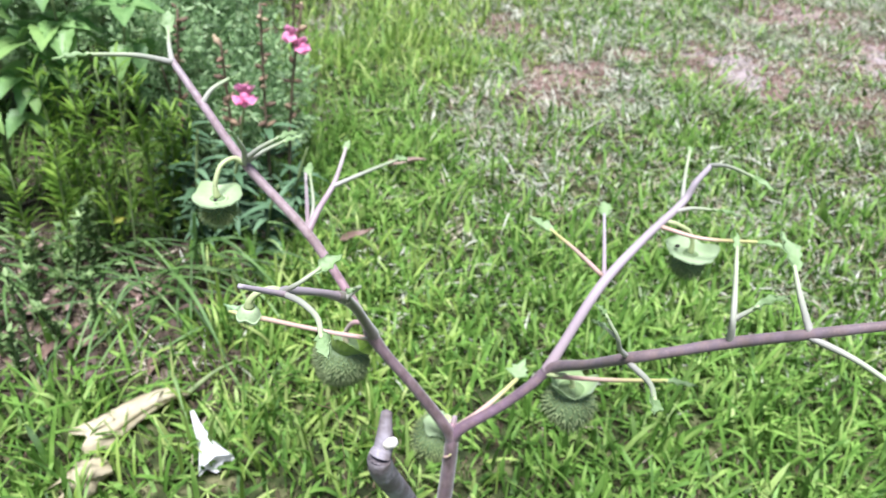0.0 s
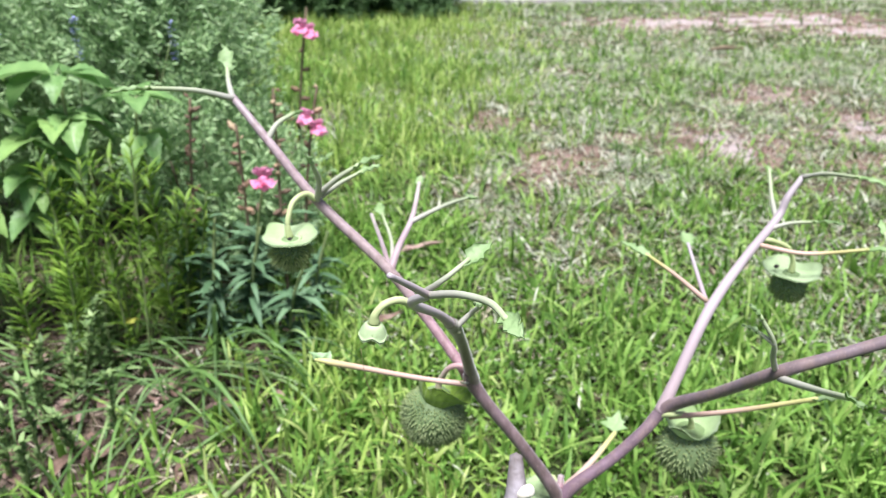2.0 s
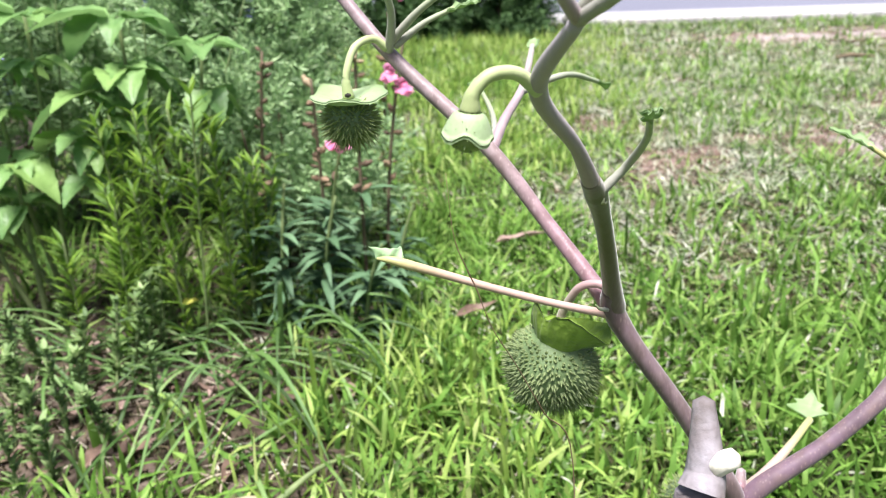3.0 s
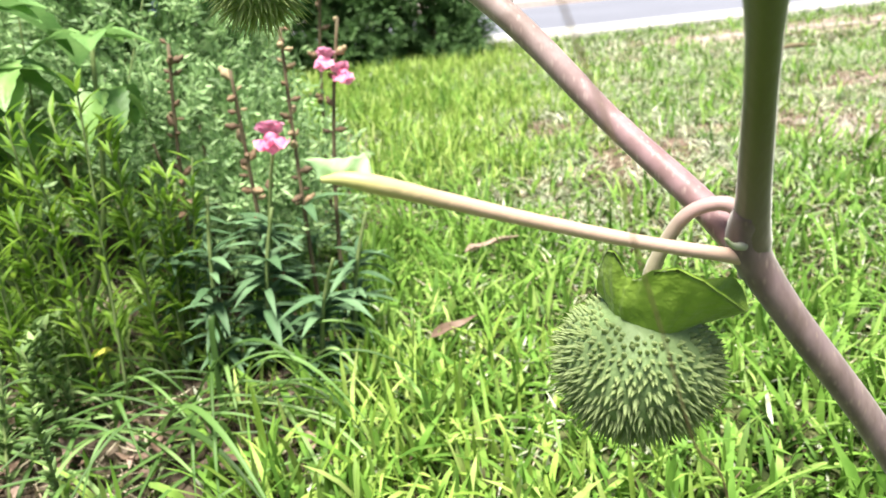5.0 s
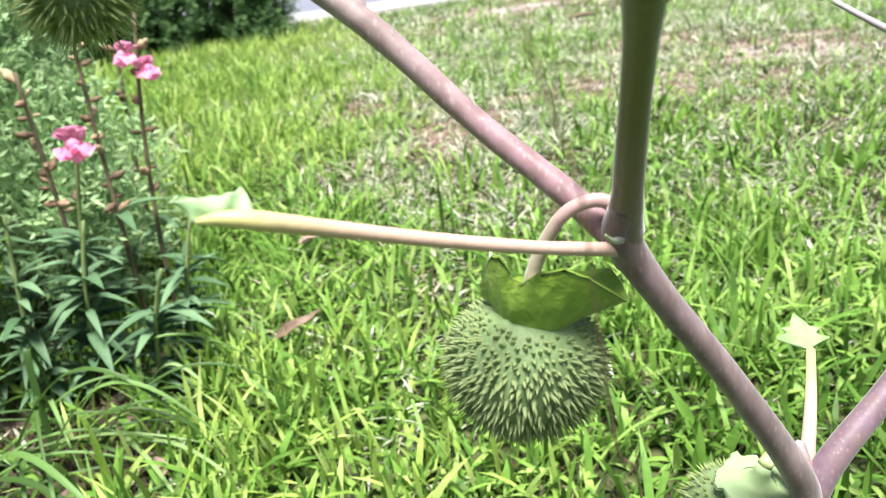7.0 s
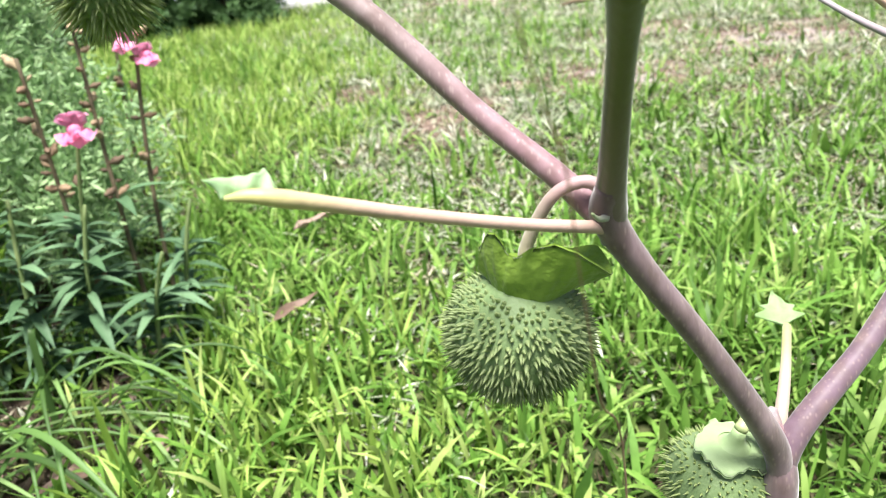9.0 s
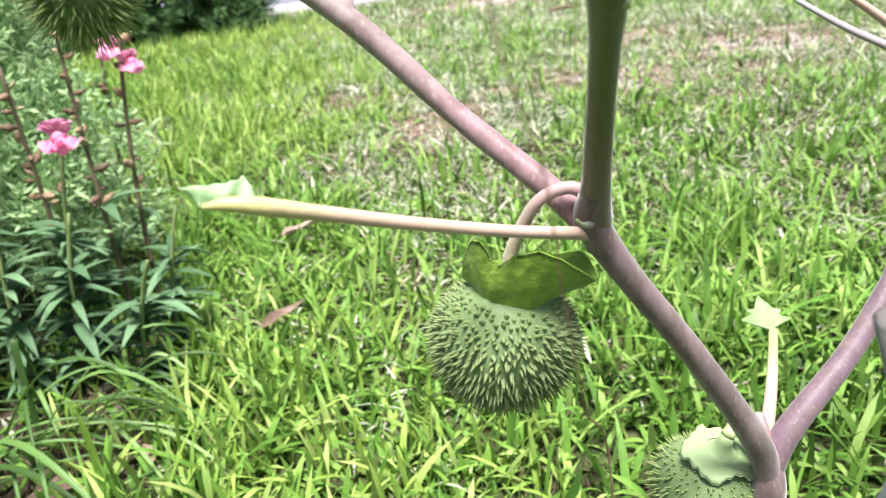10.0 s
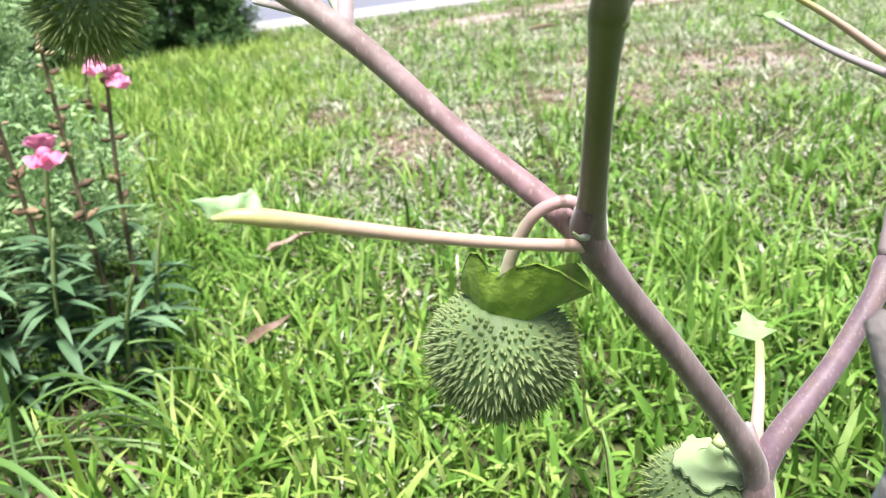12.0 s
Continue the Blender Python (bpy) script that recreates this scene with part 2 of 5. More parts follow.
FINE_LEAF = material("fine_grey_green_leaf", [(0.3, (0.18, 0.31, 0.13)), (0.7, (0.37, 0.54, 0.25))], 40, 0.5, translucent=0.4, bump=0.1,
                     random_mix=0.6, random_cols=[(0.04, 0.08, 0.035), (0.16, 0.28, 0.11), (0.36, 0.55, 0.24), (0.56, 0.72, 0.38)], island=True)
HERB_LEAF = material("low_herb_leaf", [(0.3, (0.08, 0.15, 0.05)), (0.7, (0.20, 0.31, 0.11))], 40, 0.55, translucent=0.3, bump=0.1,
                     random_mix=0.6, random_cols=[(0.05, 0.10, 0.028), (0.19, 0.31, 0.09), (0.44, 0.58, 0.24)], island=True)
BUSH_LEAF = material("dark_bush_leaf", [(0.3, (0.035, 0.10, 0.02)), (0.7, (0.11, 0.23, 0.055))], 20, 0.7, translucent=0.15, bump=0.1,
                     random_mix=0.6, random_cols=[(0.02, 0.05, 0.02), (0.06, 0.12, 0.04), (0.11, 0.19, 0.07)], island=True)
HERB_STEM = material("green_herb_stem", [(0.3, (0.10, 0.15, 0.05)), (0.7, (0.20, 0.25, 0.10))], 60, 0.6, bump=0.2)
BROWN_STEM = material("brown_dry_stem", [(0.3, (0.085, 0.068, 0.042)), (0.7, (0.20, 0.155, 0.095))], 60, 0.8, bump=0.3)
RED_STRAW = material("reddish_dry_stalk", [(0.3, (0.22, 0.13, 0.08)), (0.7, (0.42, 0.29, 0.19))], 90, 0.7, bump=0.2)
BLUE = material("blue_floret", [(0.3, (0.22, 0.24, 0.50)), (0.7, (0.42, 0.44, 0.72))], 80, 0.6, translucent=0.2, bump=0.1)
DEAD_LEAF = material("dead_leaf", [(0.3, (0.12, 0.075, 0.05)), (0.55, (0.24, 0.16, 0.115)), (0.75, (0.42, 0.31, 0.25))], 45, 0.75, translucent=0.1, bump=0.5, bump_scale=140,
                     random_mix=0.5, random_cols=[(0.06, 0.038, 0.026), (0.15, 0.10, 0.075), (0.48, 0.36, 0.31)])
WILT = material("wilted_cream_petal", [(0.3, (0.44, 0.38, 0.22)), (0.7, (0.64, 0.57, 0.38))], 40, 0.6, translucent=0.3, bump=0.5, bump_scale=130)
WHITE = material("white_petal", [(0.3, (0.72, 0.72, 0.68)), (0.7, (0.88, 0.87, 0.86))], 40, 0.5, translucent=0.3, bump=0.3, bump_scale=120)
YELLOW = material("yellowed_leaf", [(0.3, (0.50, 0.52, 0.08)), (0.7, (0.66, 0.64, 0.14))], 60, 0.5, translucent=0.3, bump=0.2)
PELLET = material("dark_pellet", [(0.3, (0.012, 0.010, 0.008)), (0.7, (0.03, 0.025, 0.02))], 300, 0.7, bump=0.4)
# green-brown turf, its colour darkened to stand in for shade between the blades
SHADED_TURF = material("shaded_turf_floor", [(0.38, (0.014, 0.020, 0.008)), (0.52, (0.046, 0.062, 0.020)), (0.68, (0.16, 0.16, 0.075))], 34, 0.85, 8, bump=0.7, bump_scale=60, spec=0.1,
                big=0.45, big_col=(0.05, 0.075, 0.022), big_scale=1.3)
ASPHALT = material("asphalt", [(0.3, (0.115, 0.12, 0.15)), (0.7, (0.175, 0.18, 0.22))], 120, 0.85, 6, bump=0.4, big=0.4, big_col=(0.20, 0.205, 0.25), big_scale=0.6)
CONCRETE = material("concrete", [(0.3, (0.27, 0.27, 0.265)), (0.7, (0.37, 0.37, 0.36))], 40, 0.85, 6, bump=0.3, big=0.4, big_col=(0.55, 0.50, 0.46), big_scale=1.0)
PAVING = material("pink_concrete", [(0.3, (0.40, 0.32, 0.30)), (0.7, (0.52, 0.44, 0.41))], 20, 0.85, 6, bump=0.2, big=0.3, big_col=(0.60, 0.55, 0.50), big_scale=0.8)


# ---------------------------------------------------------------- mesh helpers
def mesh_object(name, verts, faces, mat, parent=None, label="", smooth=True, along=None):
    me = bpy.data.meshes.new(name)
    me.from_pydata([tuple(v) for v in verts], [], faces)
    me.materials.append(mat)
    if smooth:
        me.polygons.foreach_set("use_smooth", [True] * len(me.polygons))
    if along is not None:
        a = me.attributes.new("along", "FLOAT", "POINT")
        a.data.foreach_set("value", along)
    me.update()
    ob = new(name, me)
    if parent:
        ob.parent = parent
    if label:
        tagged(ob, label)
    return ob


def empty(name, at=(0, 0, 0), label="", category="", group="", kind=""):
    ob = new(name)
    ob.location = at
    ob.empty_display_size = 0.02
    return tagged(ob, label, category, group, kind)


def local(ob, pts):
    """Points of the world in the frame of an empty that is only shifted."""
    return [Vector(p) - ob.location for p in pts]


def smooth_line(pts, n=6):
    """A Catmull-Rom line through the points."""
    pts = [Vector(p) for p in pts]
    if len(pts) < 3:
        return [pts[0].lerp(pts[-1], i / n) for i in range(n + 1)]
    ext = [2 * pts[0] - pts[1], *pts, 2 * pts[-1] - pts[-2]]
    out = []
    for i in range(1, len(ext) - 2):
        a, b, c, d = ext[i - 1:i + 3]
        for k in range(n):
            t = k / n
            out.append(0.5 * ((2 * b) + (c - a) * t + (2 * a - 5 * b + 4 * c - d) * t * t + (3 * b - a - 3 * c + d) * t ** 3))
    out.append(pts[-1])
    return out


def tube_data(pts, radii, sides=10, n=6, wobble=0.04, seed=0):
    """Vertices, faces and the share of the way along of a tapering tube with rounded ends."""
    rng = random.Random(seed)
    line = smooth_line(pts, n)
    m = len(line)
    key = [i * (m - 1) / (len(radii) - 1) for i in range(len(radii))]
    rad = list(np.interp(range(m), key, radii))
    verts, faces, along = [], [], []
    up = Vector((0.13, 0.31, 0.94))
    for i, p in enumerate(line):
        tan = (line[min(i + 1, m - 1)] - line[max(i - 1, 0)]).normalized()
        s = tan.cross(up)
        s = s.normalized() if s.length > 1e-3 else Vector((1, 0, 0))
        w = s.cross(tan)
        k = rad[i] * (1 + rng.uniform(-wobble, wobble))
        for j in range(sides):
            a = 2 * math.pi * j / sides
            verts.append(p + (s * math.cos(a) + w * math.sin(a)) * k)
            along.append(i / (m - 1))
        if i:
            o = (i - 1) * sides
            faces += [(o + j, o + (j + 1) % sides, o + sides + (j + 1) % sides, o + sides + j) for j in range(sides)]
    for end, p in ((0, line[0]), (m - 1, line[-1])):
        d = (line[1] - line[0]).normalized() * -1 if end == 0 else (line[-1] - line[-2]).normalized()
        verts.append(p + d * rad[end] * 0.5)
        along.append(0.0 if end == 0 else 1.0)
        c, o = len(verts) - 1, end * sides
        faces += [(c, o + (j + 1) % sides, o + j) if end == 0 else (c, o + j, o + (j + 1) % sides) for j in range(sides)]
    return verts, faces, along


def tube(name, pts, radii, mat, parent=None, label="", sides=10, n=6, wobble=0.04, seed=0):
    pts = local(parent, pts) if parent and parent.parent is None else [Vector(p) for p in pts]
    v, f, a = tube_data(pts, radii, sides, n, wobble, seed)
    return mesh_object(name, v, f, mat, parent, label, along=a)


def blade_data(length, width, along_n=7, across=4, droop=0.3, fold=0.15, tip=1.0, base=0.25, wave=0.0, serrate=0.0, rng=random, belly=0.45, blunt=0.8):
    """A leaf along +x, pointed at the tip, folded at the midrib, drooping; vertices and faces."""
    verts, faces = [], []
    ph = rng.uniform(0, 6)
    for i in range(along_n + 1):
        t = i / along_n
        w = width / 2 * max(0.02, (math.sin(math.pi * min(1, t ** belly * 1.0)) ** blunt if t > 0 else base * 0.3))
        if 0 < t < 1 and serrate:
            w *= 1 + serrate * (1 if i % 2 else -1)
        for j in range(across + 1):
            u = 2 * j / across - 1
            verts.append(Vector((length * t, w * u, abs(u) * w * fold * 2 - droop * length * t * t + wave * w * math.sin(ph + 9 * t + 3 * u))))
            if i and j:
                a = i * (across + 1) + j
                faces.append((a - across - 2, a - across - 1, a, a - 1))
    return verts, faces


def leaf_mesh(name, length, width, mat, **kw):
    v, f = blade_data(length, width, **kw)
    me = bpy.data.meshes.new(name)
    me.from_pydata([tuple(p) for p in v], [], f)
    me.materials.append(mat)
    me.polygons.foreach_set("use_smooth", [True] * len(me.polygons))
    me.update()
    return me


def merge(chunks):
    """Joins (verts, faces) chunks."""
    verts, faces = [], []
    for v, f in chunks:
        o = len(verts)
        verts += v
        faces += [tuple(i + o for i in q) for q in f]
    return verts, faces


def aim(at, direction, roll=0.0):
    """A pose whose x axis follows direction."""
    return Matrix.Translation(at) @ Vector(direction).to_track_quat("X", "Z").to_matrix().to_4x4() @ Matrix.Rotation(roll, 4, "X")


# ---------------------------------------------------------------- ground
# worn places of the lawn: centre, half widths, how bare
BARE = [(0.42, 1.71, 0.11, 0.10, 0.86), (0.35, 1.57, 0.08, 0.05, 0.6), (0.28, 2.02, 0.09, 0.085, 0.82), (0.87, 1.80, 0.14, 0.15, 1.0), (1.22, 2.26, 0.14, 0.12, 0.9), (1.37, 1.86, 0.20, 0.18, 1.0), (1.0, 1.48, 0.08, 0.05, 0.6), (0.62, 1.86, 0.07, 0.035, 0.8), (1.16, 1.62, 0.10, 0.06, 0.7),
        (1.40, 3.60, 0.34, 0.16, 1.0), (1.95, 3.62, 0.45, 0.26, 1.0), (2.18, 3.32, 0.30, 0.12, 1.0), (2.7, 3.2, 0.4, 0.2, 1.0), (0.62, 2.65, 0.07, 0.05, 0.5), (0.28, 3.82, 0.20, 0.06, 0.9), (-0.42, 0.80, 0.10, 0.06, 1.0), (-0.36, 0.77, 0.09, 0.06, 1.0), (-0.30, 0.72, 0.05, 0.04, 0.7), (-0.62, 0.72, 0.2, 0.12, 1.0)]


def relief(x, y):
    return 0.012 * noise.noise((x * 1.7, y * 1.7, 0.0)) + 0.006 * noise.noise((x * 6, y * 6, 3.0)) if abs(x) < 12 and -4 < y < 4.2 else 0.0


def bare(x, y):
    """How bare the lawn is at a place, 0 to 1."""
    b = 0.0
    for cx, cy, rx, ry, most in BARE:
        d = math.hypot((x - cx) / rx, (y - cy) / ry) + 1.0 * noise.noise((x * 12, y * 12, 1.0)) + 0.8 * noise.noise((x * 33, y * 33, 4.0))
        b = max(b, most * min(1.0, max(0.0, (1.5 - d) / 0.9)))
    return b


def axis_steps(lo, hi, far_lo, far_hi, step):
    near = list(np.arange(lo, hi + 1e-6, step))
    out, d, p = [], step, hi
    while p < far_hi:
        d *= 1.5
        p += d
        out.append(min(p, far_hi))
    back, d, p = [], step, lo
    while p > far_lo:
        d *= 1.5
        p -= d
        back.append(max(p, far_lo))
    return back[::-1] + near + out


gx, gy = axis_steps(-1.0, 3.0, -150, 150, 0.02), axis_steps(0.3, 4.2, -60, 4.28, 0.02)
gv = [(x, y, relief(x, y)) for y in gy for x in gx]
nx = len(gx)
gf = [(j * nx + i, j * nx + i + 1, (j + 1) * nx + i + 1, (j + 1) * nx + i) for j in range(len(gy) - 1) for i in range(nx - 1)]
o = len(gv)
far = [4.28, 4.30, 11.5, 14, 30, 80, 300]
for y in far[1:]:
    gv += [(x, y, -0.09) for x in gx]
base_row = (len(gy) - 1) * nx
for j in range(len(far) - 1):
    a = base_row + j * nx
    gf += [(a + i, a + i + 1, a + nx + i + 1, a + nx + i) for i in range(nx - 1)]
ground = mesh_object("ground", gv, gf, SOIL, along=[0.3 if y > 4.27 else 0.0 if x < -0.2 else bare(x, y) for x, y, z in gv])
# grassed ground gets the floor colour with the gap shade painted in
ground.data.materials.append(SHADED_TURF)
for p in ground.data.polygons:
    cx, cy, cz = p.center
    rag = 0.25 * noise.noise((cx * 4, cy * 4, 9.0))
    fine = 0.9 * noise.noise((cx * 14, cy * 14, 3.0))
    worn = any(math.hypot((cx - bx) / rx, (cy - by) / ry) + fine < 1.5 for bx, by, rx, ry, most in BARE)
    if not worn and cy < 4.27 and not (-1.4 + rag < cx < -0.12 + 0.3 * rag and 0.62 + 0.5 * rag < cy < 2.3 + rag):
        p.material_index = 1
tagged(ground, "dry brown lawn soil with worn bare patches", "ground", kind="structure")


def strip(name, y0, y1, z0, z1, mat, label, category):
    """A long slab along the street, with an arrised front edge."""
    xs = list(np.linspace(-30, 40, 71))
    prof = [(y0, z0), (y0 + 0.01, z1 - 0.015), (y0 + 0.025, z1), (y1 - 0.02, z1), (y1, z1 - 0.015), (y1, z0)]
    v = [(x, y, z) for x in xs for y, z in prof]
    k = len(prof)
    f = [(i * k + j, (i + 1) * k + j, (i + 1) * k + j + 1, i * k + j + 1) for i in range(len(xs) - 1) for j in range(k - 1)]
    ob = mesh_object(name, v, f, mat, smooth=False)
    return tagged(ob, label, category, kind="structure")


kerb = strip("kerb", 4.30, 4.66, -0.09, 0.03, CONCRETE, "pale concrete kerb beside the street", "kerb")
road = strip("road", 4.66, 8.9, -0.09, -0.06, ASPHALT, "blue grey asphalt street", "road")
pavement = strip("pavement", 8.9, 16.0, -0.09, 0.02, PAVING, "pinkish concrete paving across the street", "pavement")


# ---------------------------------------------------------------- lawn grass
def blades(name, count, region, length, width, mat, label, keep, lean=0.6, segs=3, seed=1, tuft=4, flat=0.0):
    """Many bent, tapering blades in one mesh. keep(x, y) gives the chance of a blade and a length factor."""
    rng = np.random.default_rng(seed)
    x0, x1, y0, y1 = region
    verts, faces = [], []
    done = 0
    while done < count:
        tx, ty = rng.uniform(x0, x1), rng.uniform(y0, y1)
        chance, factor = keep(tx, ty)
        inside = min(tx - x0, x1 - tx, ty - y0, y1 - ty) + 0.10 * noise.noise((tx * 7, ty * 7, 5.5))
        chance *= min(1.0, max(0.0, inside / 0.16))
        for _ in range(tuft):
            done += 1
            if rng.random() > chance:
                continue
            x, y = tx + rng.normal(0, 0.012), ty + rng.normal(0, 0.012)
            if y > 4.29:
                continue
            z = relief(x, y) - 0.003
            a, L = rng.uniform(0, 2 * math.pi), length * factor * rng.uniform(0.45, 1.25)
            w = width * rng.uniform(0.6, 1.2) / 2
            out = Vector((math.cos(a), math.sin(a), 0))
            side = Vector((-math.sin(a + rng.normal(0, 0.5)), math.cos(a + rng.normal(0, 0.5)), 0))
            bend = abs(rng.normal(lean, 0.55)) + flat
            o, p = len(verts), Vector((x, y, z))
            for k in range(segs + 1):
                t = k / segs
                ang = 0.25 * bend + flat + bend * t * 1.3
                if k:
                    p = p + (out * math.sin(ang) + Vector((0, 0, math.cos(ang)))) * (L / segs)
                    if p.z < z + 0.004:
                        p.z = z + 0.004 + 0.004 * k
                if k < segs:
                    ww = side * w * (1.0 - 0.35 * t * t)
                    verts += [p - ww, p + ww]
                    if k:
                        b = o + 2 * k
                        faces.append((b - 2, b - 1, b + 1, b))
                else:
                    verts.append(p.copy())
                    b = o + 2 * k
                    faces.append((b - 2, b - 1, b))
    ob = mesh_object(name, verts, faces, mat)
    return tagged(ob, label, "grass", kind="stuff")


def in_bed(x, y):
    """The planted bed beside the lawn."""
    edge = -0.12 - 0.22 * max(0, 0.9 - y) - 0.02 * max(0, y - 1.2)
    return x < edge and 0.78 < y < 2.9


def patchy(x, y):
    return noise.noise((x * 3.1, y * 3.1, 7.0)) + 0.5 * noise.noise((x * 11, y * 11, 2.0))


def clump(x, y):
    """Small tufts and gaps of the sward."""
    return min(1.3, max(0.05, 0.62 + 1.7 * noise.noise((x * 15, y * 15, 8.0)) + 0.6 * noise.noise((x * 40, y * 40, 6.0))))


def lush(x, y):
    dens = (1 - 0.95 * bare(x, y)) * (0.70 + 0.6 * patchy(x, y))
    if in_bed(x, y):
        dens *= 0.22
    elif x < -0.12 and y > 0.62:
        dens *= 0.55 if x > -0.22 else 0.3
    dens *= 1 - 0.8 * dry(x, y)
    dens *= 0.8 + 0.3 * clump(x, y)
    if x < -0.25 and y > 0.72:
        dens *= 0.4
    return dens, (1.0 + 0.4 * patchy(x + 2, y)) * (0.75 + 0.3 * clump(x, y)) * (1.0 if y < 1.0 else max(0.7, 1.0 - 0.6 * (y - 1.0)))


def dry(x, y):
    """How far the lawn has dried out: most in the open beyond the plant, least beside the bed."""
    return min(1.0, max(0.0, 0.9 * min(1, max(0, (x + 0.05) / 0.5)) * min(1, max(0, (y - 0.75 + 0.3 * min(1, max(0, (x - 0.4) / 0.4))) / 0.6)) * (1.0 if y < 2.2 else 0.85) + 0.12 * min(1, max(0, (y - 1.3) / 0.6)) + 0.9 * noise.noise((x * 1.9, y * 2.6, 5.0)) * min(1, max(0, (y - 0.9) / 0.4))))


def thin(x, y):
    b = bare(x, y)
    return (1 - 0.97 * b) * (1 - 0.74 * dry(x, y)) * (0.85 + 0.45 * patchy(x, y)) * clump(x, y), (1.0 + 0.4 * patchy(x + 4, y)) * (1.2 if x < 0.2 else 1.0) * (1 - 0.55 * b) * (0.55 + 0.5 * clump(x, y))


def strawy(x, y):
    b = bare(x, y)
    return min(1, 0.22 + 0.75 * dry(x, y) + 0.35 * patchy(x, y + 9)) * (1 - 0.7 * b) * clump(x + 6, y), 1.0 - 0.4 * b


def faded(x, y):
    return (1 - 0.97 * bare(x, y)) * min(1, 0.15 + 0.85 * dry(x, y) + 0.35 * patchy(x + 5, y)) * clump(x + 3, y), (1.0 + 0.4 * patchy(x + 4, y)) * (1 - 0.55 * bare(x, y))


def sunny(x, y):
    """The fresh yellow-green growth along the bed, fading into the open lawn."""
    side = min(1.0, max(0.0, (0.55 + 0.12 * (y - 2) - x) / 0.5))
    return side * (1 - bare(x, y)) * (0.85 + 0.5 * patchy(x + 8, y)) * (0.35 if in_bed(x, y) else 1.0) * clump(x + 1, y), 1.0 + 0.3 * patchy(x + 3, y)


blades("lawn_grass", 46000, (-0.85, 1.25, 0.15, 1.48), 0.046, 0.0056, GRASS, "bright green lawn grass with broad bent blades", lush, 0.65, 4, 11, 4)
blades("lawn_grass", 15000, (-0.85, 1.25, 0.15, 1.48), 0.075, 0.0046, GRASS, "longer bent blades in the green lawn", lush, 0.85, 4, 16, 2, 0.15)
blades("lawn_grass", 96000, (-1.0, 2.6, 0.95, 3.0), 0.064, 0.0040, GRASS, "mown green lawn grass with thin patches", thin, 1.0, 3, 12, 4, 0.1)
blades("lawn_grass", 112000, (-0.3, 2.6, 0.6, 3.0), 0.056, 0.0034, FADED, "faded olive lawn grass lying flat", faded, 1.0, 3, 22, 4, 0.45)
blades("lawn_grass", 64000, (-2.3, 4.4, 2.7, 4.40), 0.045, 0.0055, FADED, "faded lawn grass towards the street", faded, 0.9, 2, 26, 5, 0.2)
blades("lawn_grass", 62000, (-2.3, 4.4, 2.7, 4.40), 0.045, 0.0060, GRASS, "mown green lawn grass towards the street", thin, 0.9, 2, 13, 5)
blades("lawn_grass", 42000, (-0.55, 1.1, 1.55, 4.29), 0.066, 0.0046, SUNNY, "bright yellow-green lawn grass beside the bed", sunny, 0.7, 3, 27, 5)
blades("lawn_grass", 3200, (-0.30, 0.22, 0.42, 1.0), 0.062, 0.0046, SUNNY, "yellow-green blades standing in the lawn", lush, 0.6, 4, 28, 3)
blades("soil_litter", 50000, (-0.95, 1.25, 0.15, 1.6), 0.022, 0.0030, THATCH, "dark brown thatch and litter on the soil", lambda x, y: (0.9, 1.0), 0.3, 2, 20, 3, flat=1.1)
blades("dry_grass", 4500, (-0.85, 1.25, 0.15, 1.48), 0.05, 0.0020, STRAW, "dry straw-coloured blades lying in the lawn", strawy, 0.9, 3, 14, 3, flat=0.6)
blades("dry_grass", 76000, (-0.7, 3.0, 0.7, 3.5), 0.058, 0.0026, STRAW, "dry straw-coloured thatch on worn lawn", strawy, 0.9, 2, 15, 4, flat=0.5)
blades("dry_grass", 17000, (-0.8, 4.2, 3.2, 4.40), 0.045, 0.0040, STRAW, "dry straw-coloured thatch towards the street", strawy, 0.9, 2, 17, 4, flat=0.5)


blades("dry_grass", 800, (-0.62, -0.14, 0.60, 0.92), 0.09, 0.0021, STRAW, "dry straw lying at the bed's edge", lambda x, y: (0.55, 1.0), 0.9, 4, 23, 3, flat=0.7)


blades("soil_litter", 26000, (0.0, 2.4, 1.3, 2.6), 0.030, 0.0022, THATCH, "brown litter on worn soil", lambda x, y: (0.15 + 0.85 * bare(x, y), 1.0), 0.3, 2, 24, 3, flat=1.1)
blades("dry_grass", 9000, (0.0, 2.4, 1.3, 2.6), 0.05, 0.0026, STRAW, "pale dry blades across worn soil", lambda x, y: (0.9 * min(1, bare(x, y) * 1.5), 1.0), 0.4, 2, 25, 2, flat=1.0)


def around(x, y):
    inside = (-2.2 < x < 4.2 and 2.8 < y) or (-1.1 < x < 2.6 and 1.25 < y < 2.9) or (-0.75 < x < 1.05 and 0.3 < y < 1.3)
    return (0.12, 1.0) if inside else ((0.75 + 0.5 * patchy(x, y)) * (0.3 if x < -0.3 and 0.8 < y < 2.4 and x > -1.5 else 1.0), 1.0)


blades("lawn_grass", 90000, (-3.2, 4.6, -2.2, 4.3), 0.055, 0.0090, GRASS, "green lawn grass around the plant", around, 0.9, 2, 18, 6)
blades("lawn_grass", 70000, (-9.0, 10.0, -6.0, 4.3), 0.070, 0.0200, GRASS, "green lawn grass further off", lambda x, y: (0.0, 1.0) if -3.2 < x < 4.6 and y > -2.2 else (0.9, 1.0), 0.9, 2, 19, 8)


# ---------------------------------------------------------------- the thorn apple plant
plant = empty("thorn_apple_plant", (0.10, 0.405, 0.0), "leaf-stripped thorn apple plant with purple forked stems and spiny green pods", "plant")
def stem(name, pts, radii, mat, label="", sides=16, seed=0):
    return tube(name, pts, radii, mat, plant, label, sides, 8, 0.006, seed)


